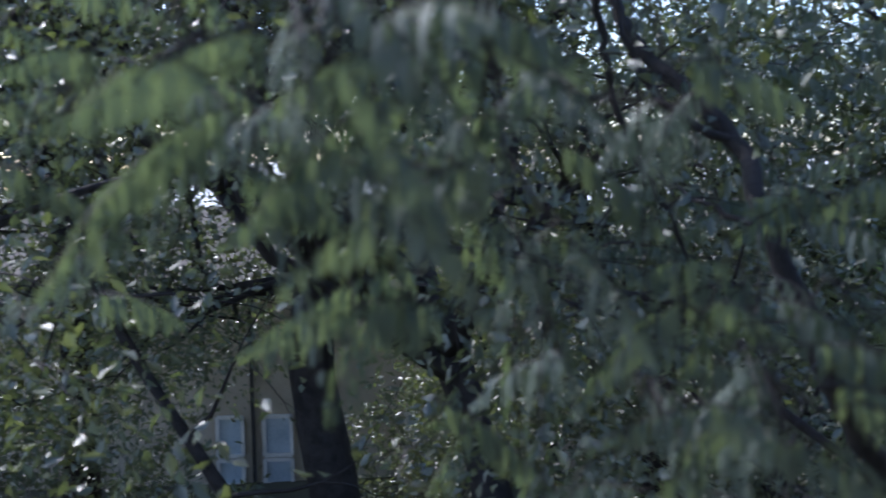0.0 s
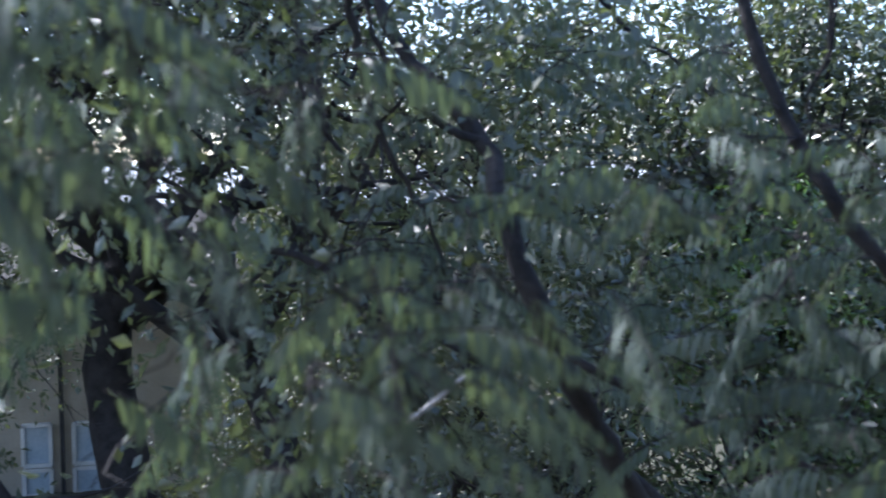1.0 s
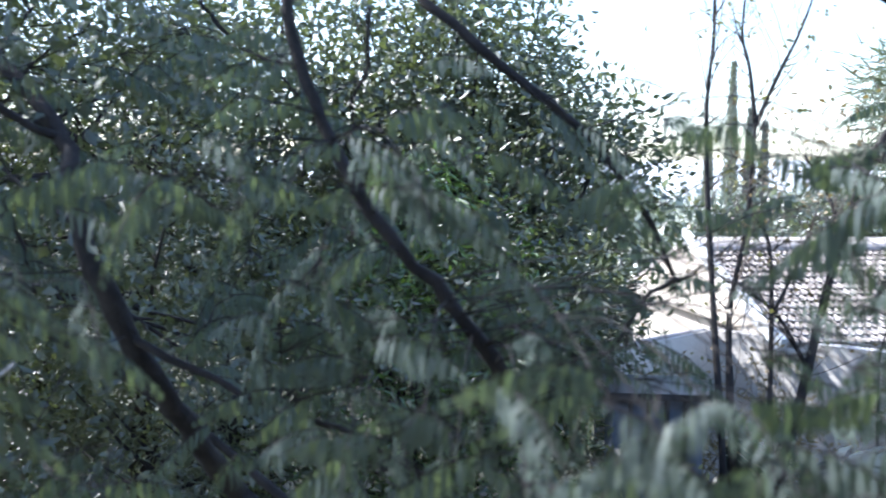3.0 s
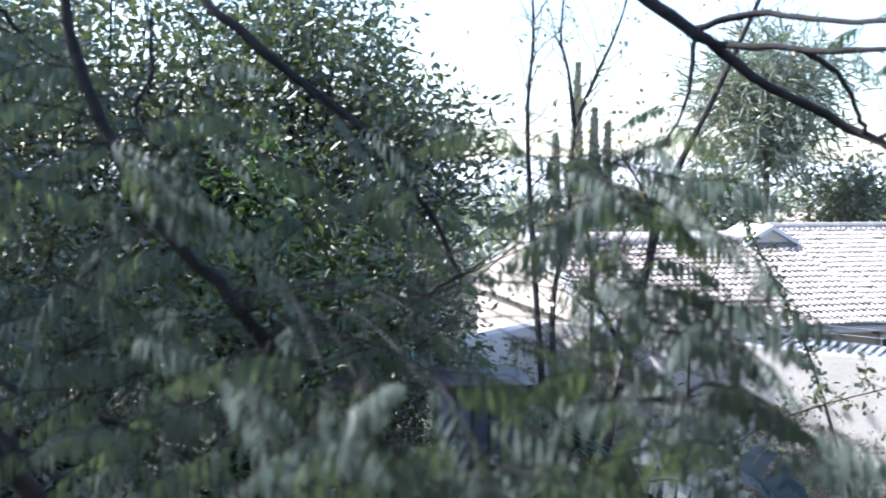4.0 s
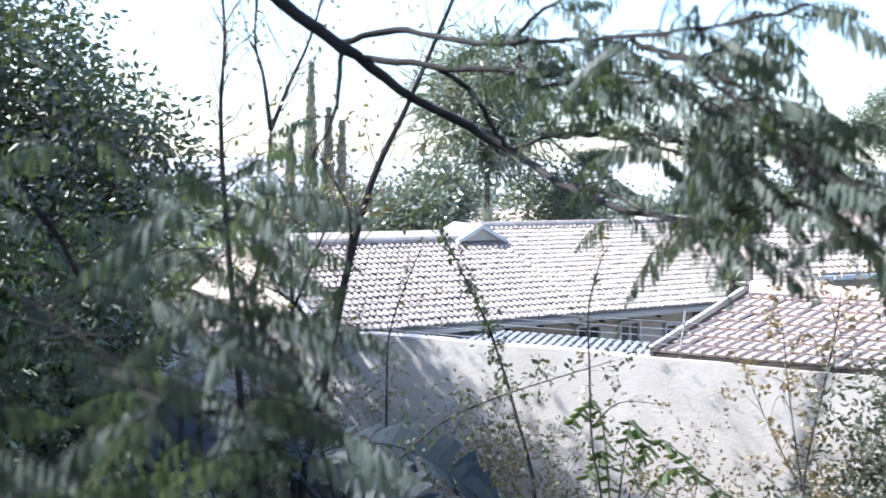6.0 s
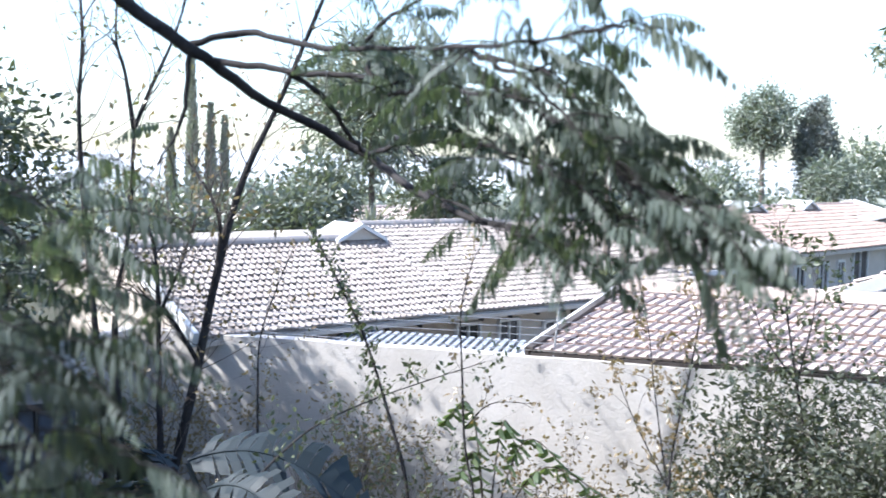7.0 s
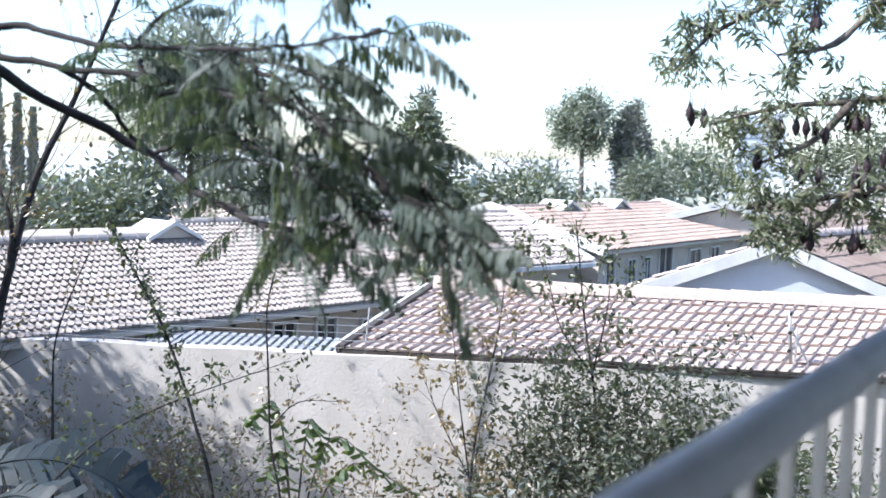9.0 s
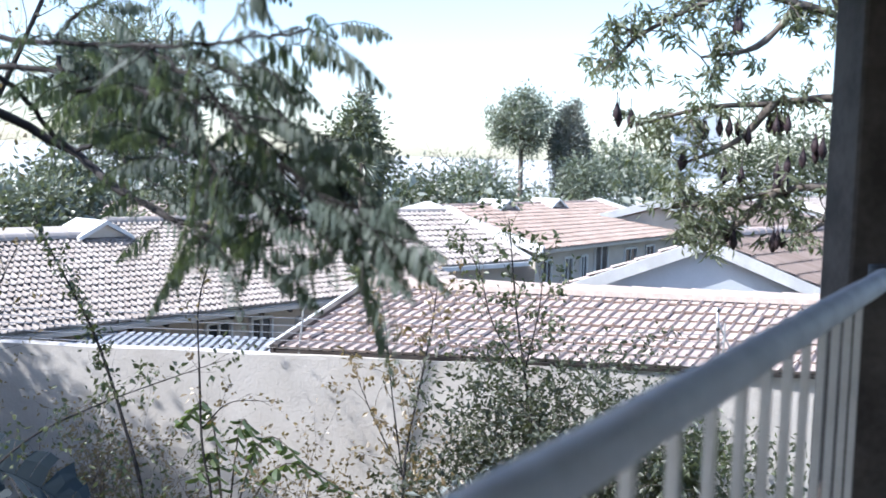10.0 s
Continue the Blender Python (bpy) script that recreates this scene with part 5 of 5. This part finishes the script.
def pod_tree():
    t = thing("pod_tree", (10.9, -2.6, -0.1), "tree with hanging dark seed pods and clustered leaves", "tree")
    b, tips = Build(), []
    b.tube(curve([(10.9, -2.6, -0.1), (10.95, -2.5, 2.0), (10.8, -2.3, 3.6), (10.7, -2.1, 4.6), (10.9, -2.0, 6.2)], 4), list(np.linspace(0.15, 0.06, 17)), 9, 0.04)
    child("trunk", b.mesh("trunk", BARK_GREY, True), t)
    lines = [
        [(10.9, -2.1, 5.7), (10.6, -1.75, 5.75), (10.45, -1.4, 5.85), (10.2, -0.9, 5.9), (9.95, -0.3, 5.6), (9.85, -0.05, 5.35)],
        [(10.75, -2.2, 4.9), (10.5, -1.75, 5.1), (10.3, -1.25, 5.05), (10.1, -0.75, 5.0), (9.9, -0.25, 4.85)],
        [(10.75, -2.2, 4.3), (10.45, -1.7, 4.4), (10.25, -1.3, 4.35), (10.1, -0.9, 4.25), (9.98, -0.55, 4.2)],
        [(10.3, -1.25, 5.05), (10.2, -1.0, 4.75), (10.05, -0.6, 4.55)],
        [(10.25, -1.3, 4.35), (10.15, -1.0, 4.05), (10.05, -0.75, 4.0)],
        [(10.45, -1.4, 5.85), (10.3, -1.1, 5.5), (10.1, -0.7, 5.4)],
        [(10.75, -2.2, 4.0), (10.45, -1.8, 4.15), (10.3, -1.5, 4.0)],
        [(10.6, -1.75, 5.75), (10.3, -1.4, 6.2), (10.0, -0.6, 6.3)],
    ]
    ends = []
    for pts in lines:
        b = Build()
        p = curve(pts, 5)
        b.tube(p, list(np.linspace(0.04, 0.01, len(p))), 6, 0.08)
        for q in p[6:]:
            for _ in range(2):
                limb(b, q, rng.normal(size=3) + np.array([-0.2, 0.4, 0.1]), 0.3, 0.008, 0, ends, 0.03)
        child("branch", b.mesh("branch", BARK_GREY, True), t)
    for m in [(11.02, -0.32, 4.43), (10.9, 0.06, 5.46), (11.04, -1.34, 4.39), (10.98, -0.77, 4.02)]:
        ends += [Vector(m) + Vector(rng.normal(size=3)) * 0.13 for _ in range(34)]
    ends = [tuple(e) for e in ends]
    c = [e for e in ends if rng.random() < 0.55]
    base = np.repeat(np.array(c), 13, 0) + rng.normal(size=(13 * len(c), 3)) * 0.03
    along = unit(rng.normal(size=base.shape) * np.array([1, 1, 0.45]) + np.array([0, 0, -0.95]))
    child("crown", leaves_mesh("crown", base, along, frame_of(along), rng.uniform(0.07, 0.125, len(base)), rng.uniform(0.016, 0.027, len(base)), PODLEAF), t, "clustered narrow grey-green leaves")
    for p in ((10.12, -0.78, 4.85), (10.2, -1.0, 4.85), (9.88, -0.12, 4.98), (10.3, -1.3, 4.9), (10.3, -1.35, 4.45), (10.15, -1.0, 3.98), (10.25, -1.35, 4.0), (10.35, -1.5, 4.6), (10.22, -1.0, 5.7), (10.05, -0.62, 4.62), (10.4, -1.6, 4.75), (10.15, -1.0, 4.5)):
        for k in range(rng.integers(2, 6)):
            b = Build()
            q = Vector(p) + Vector((rng.normal() * 0.05, rng.normal() * 0.05, rng.normal() * 0.03))
            b.tube([q + Vector((0, 0, 0.14)), q + Vector((0, 0, 0.06)), q, q - Vector((0, 0, 0.04)), q - Vector((0, 0, 0.075)), q - Vector((0, 0, 0.105))], [0.003, 0.004, 0.024, 0.034, 0.022, 0.004], 7)
            child("seed_pod", b.mesh("seed_pod", POD, True), t)


pod_tree()

# ---- distance ----


def cypress(at, height, r):
    t = thing("cypress", at, "tall narrow dark cypress", "tree", "row of cypresses")
    b = Build()
    b.tube([at, Vector(at) + Vector((0, 0, height * 0.9))], [0.1, 0.015], 6)
    child("trunk", b.mesh("trunk", BARK), t)
    n = 2600
    z = rng.uniform(0.02, 1, n)
    rad = r * np.clip(1 - z, 0, 1) ** 0.85 * rng.uniform(0.35, 1.1, n)
    a = rng.uniform(0, 2 * math.pi, n)
    base = np.stack([at[0] + rad * np.cos(a), at[1] + rad * np.sin(a), at[2] + z * height], 1)
    along = unit(np.stack([np.cos(a) * 0.35, np.sin(a) * 0.35, np.ones(n)], 1) + rng.normal(size=(n, 3)) * 0.2)
    # leaf colour lightened in place of haze over the cypresses
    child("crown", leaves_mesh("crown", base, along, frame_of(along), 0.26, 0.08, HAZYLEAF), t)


for at, h, r in (((26.5, 27.0, -1.0), 9.06, 0.42), ((27.1, 26.7, -1.0), 7.42, 0.4), ((27.5, 26.4, -1.0), 6.95, 0.34), ((26.06, 27.67, -1.0), 6.5, 0.38)):
    cypress(at, h, r)


# most of these trees carry haze as a paler leaf colour
crown_tree("far_tree", (23.50, 16.17, -1.0), 8.84, 1.50, 3.65, "tall grey-green tree with hanging dry fronds", MIDHAZELEAF, clumps=110, per=42, leaf_l=0.6, leaf_w=0.05)
crown_tree("far_tree", (21.04, 15.77, -1.0), 5.37, 0.88, 1.75, "leafy tree behind the house", FARHAZELEAF, per=50, leaf_l=0.2, leaf_w=0.1)
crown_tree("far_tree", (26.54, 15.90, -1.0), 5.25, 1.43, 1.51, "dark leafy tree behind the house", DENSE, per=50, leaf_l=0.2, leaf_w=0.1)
crown_tree("far_tree", (75.72, 21.88, -1.0), 11.46, 2.53, 5.01, "tall round-crowned tree with pale trunk", MIDHAZELEAF, trunk_r=0.25, clumps=130, per=70, leaf_l=0.3, leaf_w=0.13, spread=0.13)
crown_tree("far_tree", (77.75, 18.66, -1.0), 11.03, 1.69, 7.57, "dense dark columnar tree", CYPRESSHAZELEAF, clumps=150, per=80, leaf_l=0.3, leaf_w=0.13, spread=0.13, shape=0.6)
tree("far_tree", (68.80, 23.48, -1.0), 9.5, 0.42, "bare spreading winter tree", FARHAZELEAF, BARK_GREY, depth=4, kids=3, first=0.32, per=0, reach=0.27, stems=6, wide=1.1)
crown_tree("far_tree", (32.26, 13.46, -1.0), 7.75, 0.57, 4.35, "dark layered conifer behind the roofs", CYPRESSHAZELEAF, clumps=90, per=40, leaf_l=0.35, leaf_w=0.1, spread=0.16, shape=0.2)
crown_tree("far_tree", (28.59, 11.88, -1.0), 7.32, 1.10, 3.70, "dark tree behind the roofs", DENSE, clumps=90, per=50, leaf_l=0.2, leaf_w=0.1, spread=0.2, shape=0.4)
crown_tree("far_tree", (90.94, 18.25, -1.0), 7.63, 3.29, 4.44, "broad green tree beyond the roofs", MIDHAZELEAF, per=40, leaf_l=0.5, leaf_w=0.25)
crown_tree("far_tree", (102.11, 17.36, -1.0), 7.52, 3.09, 4.48, "broad green tree beyond the roofs", MIDHAZELEAF, per=40, leaf_l=0.5, leaf_w=0.25)
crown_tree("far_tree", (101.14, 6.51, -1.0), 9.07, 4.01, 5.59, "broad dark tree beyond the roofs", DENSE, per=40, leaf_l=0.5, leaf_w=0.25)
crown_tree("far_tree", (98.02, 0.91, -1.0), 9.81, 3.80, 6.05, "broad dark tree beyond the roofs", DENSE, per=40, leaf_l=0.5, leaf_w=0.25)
crown_tree("far_tree", (70.47, 15.41, -1.0), 6.00, 1.58, 2.43, "palm-like bushy tree beyond the roofs", MIDHAZELEAF, per=40, leaf_l=0.5, leaf_w=0.1)
crown_tree("far_tree", (58.27, 18.69, -1.0), 5.23, 2.03, 2.02, "low bushy tree behind the roofs", MIDHAZELEAF, per=40, leaf_l=0.35, leaf_w=0.16)
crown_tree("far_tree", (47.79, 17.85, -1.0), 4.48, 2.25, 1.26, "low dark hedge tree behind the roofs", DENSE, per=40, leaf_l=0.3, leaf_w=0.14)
crown_tree("far_tree", (18.96, 15.02, -1.0), 4.55, 1.01, 1.08, "leafy bush behind the house", FARHAZELEAF, per=50, leaf_l=0.2, leaf_w=0.1)
crown_tree("far_tree", (19.59, 17.22, -1.0), 4.61, 1.02, 1.31, "dry leafy bush behind the house", FARHAZELEAF, per=50, leaf_l=0.2, leaf_w=0.1)
crown_tree("far_tree", (15.88, 15.50, -1.0), 4.32, 0.99, 1.11, "leafy bush behind the saplings", FARHAZELEAF, per=50, leaf_l=0.2, leaf_w=0.1)


def far_scrub():
    """Low trees and bushes that fill the distance, haze painted into their leaf colour."""
    n = 700
    a = np.radians(rng.uniform(-8, 72, n))
    r = 38 + 150 * rng.random(n) ** 1.3
    c = np.stack([r * np.cos(a), r * np.sin(a), np.full(n, -1.2) + 2.6 * rng.random(n) - np.maximum(0, r - 60) * 0.008], 1)
    c = c[(c[:, 1] > 14) | (c[:, 0] > 62)]
    base, al, ac, le, wi = leaf_cloud(c, 60, 1.0, 0.8, 0.45)
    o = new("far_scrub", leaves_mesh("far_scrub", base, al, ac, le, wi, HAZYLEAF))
    tagged(o, "hazy low trees and scrub beyond the houses", "scrub", kind="stuff")


far_scrub()


def rosette(at, trunk_h, blades, length, label, name="yucca"):
    t = thing(name, at, label, "plant")
    b = Build()
    top = Vector(at) + Vector((0, 0, trunk_h))
    b.tube([at, Vector(at).lerp(top, 0.5) + Vector((0.04, 0, 0)), top], [0.1, 0.08, 0.07], 7)
    child("trunk", b.mesh("trunk", BARK_GREY), t)
    n = blades
    d = unit(rng.normal(size=(n, 3)) + np.array([0, 0, 0.35]))
    child("foliage", leaves_mesh("foliage", np.repeat(np.array([tuple(top)]), n, 0), d, frame_of(d), rng.uniform(0.8, 1.1, n) * length, 0.05, YUCCALEAF), t, "stiff spiky pale leaves")


rosette((19.83, 7.19, -0.4), 4.92, 130, 0.5, "tall yucca with a ball of stiff leaves")
rosette((19.26, 6.51, -0.4), 3.84, 110, 0.45, "yucca with stiff drooping leaves")
rosette((18.43, 6.45, -0.4), 2.83, 90, 0.4, "low yucca beside the house wall")
rosette((20.5, 13.7, -0.4), 3.2, 40, 0.9, "fan of broad upright leaves behind the house", "strelitzia")


def tower():
    t = thing("tower_block", (309, 44, -3), "distant pale tower block with banded floors", "building")
    b = Build()
    b.prism([(300, 47.5, -3), (303, 36, -3), (318, 40, -3), (315, 51, -3)], (0, 0, 23.0))
    child("wall", b.mesh("wall", TOWERWALL), t)
    for k in range(8):
        b = Build()
        z = 2 + k * 2.6
        b.prism([(299.4, 47.7, z), (301.8, 38.6, z), (302.4, 38.7, z), (300, 47.8, z)], (0, 0, 1.1))
        child("window", b.mesh("window", TOWERBAND), t)
    b = Build()
    b.prism([(301.6, 39, -3), (303, 34.4, -3), (310, 36, -3), (308, 41, -3)], (0, 0, 25.0))
    child("stair_tower", b.mesh("stair_tower", TOWERWALL), t)


tower()


def hills():
    """Far ridges with low trees, beyond the roofs, haze put into their pale colour."""
    for r, h0, h1, nm in ((190, -4.0, 5.2, "backdrop_near"), (600, -8.0, 14.0, "backdrop_far")):
        b = Build()
        n = 160
        v = []
        for i in range(n + 1):
            a = radians(-40 + 150 * i / n)
            hh = h1 * (0.72 + 0.28 * noise.noise((i * 0.06, r, 0))) + (0.5 if r < 300 else 1.0) * noise.noise((i * 0.9, r, 3))
            for rr, zz in ((r * 0.75, h0 - 2), (r, hh), (r * 1.15, h0)):
                v.append((5 + rr * math.cos(a), rr * math.sin(a), zz))
        f = [(3 * i + k, 3 * i + 3 + k, 3 * i + 4 + k, 3 * i + 1 + k) for i in range(n) for k in (0, 1)]
        tagged(new(nm, mesh_from(nm, v, f, HILL)), "wooded hills in the distance with haze in their colour", "hills", kind="structure")


hills()

# ---- small things ----


def fence_wires():
    w = thing("electric_fence", (12.4, 4.4, 2.1), "thin electric fence wires on steel brackets above the wall", "fence")
    for k in range(5):
        b = Build()
        z = 2.2 + 0.09 * k
        for y0, y1 in ((9.5, 4.3), (4.3, -0.55)):
            b.tube([(wall_x(y0) + 0.1 + 0.02 * k, y0, z), (wall_x((y0 + y1) / 2) + 0.1 + 0.02 * k, (y0 + y1) / 2, z - 0.015), (wall_x(y1) + 0.1 + 0.02 * k, y1, z)], [0.0055] * 3, 4)
        child("wire", b.mesh("wire", STEEL), w)
    for y in (9.5, 4.3, -0.55):
        b = Build()
        b.tube([(wall_x(y) + 0.1, y, 2.05), (wall_x(y) + 0.22, y, 2.7)], [0.014, 0.014], 6)
        child("bracket", b.mesh("bracket", STEEL), w)


fence_wires()


def roof_pole():
    p = thing("roof_bracket", (14.25, -0.55, 2.3), "weathered steel bracket standing at the garage roof", "bracket")
    b = Build()
    b.tube([(14.0, -0.52, 2.3), (13.98, -0.5, 2.62), (13.96, -0.48, 2.92)], [0.022, 0.02, 0.018], 8)
    child("upright", b.mesh("upright", STEEL, True), p)
    b = Build()
    b.tube([(13.97, -0.49, 2.75), (13.98, -0.72, 2.3)], [0.012, 0.012], 6)
    child("brace", b.mesh("brace", STEEL), p)
    for z in (2.45, 2.66, 2.88):
        b = Build()
        b.tube([(13.93, -0.5, z), (14.03, -0.5, z)], [0.022, 0.022], 8)
        child("insulator", b.mesh("insulator", DARKMETAL), p)


roof_pole()

# ---- roof tiles last ----
tiled_slope(GARAGE, GO, GU, GV, 50, 8, TILE_PINK, 300)
tiled_slope(HOUSE, on_a(7.6, 11.4, 2.1), MA * 4.6, MN * 2.62 + Vector((0, 0, 0.985)), 42, 15, TILE, 0)
tiled_slope(HOUSE, on_a(12.2, 11.4, 2.1), MA * 6.2, MN * 3.2 + Vector((0, 0, 1.2)), 57, 19, TILE, 300, (0, 16))
for h, o, u, v, c, r, mat in SLOPES:
    tiled_slope(h, o, u, v, c, r, mat)
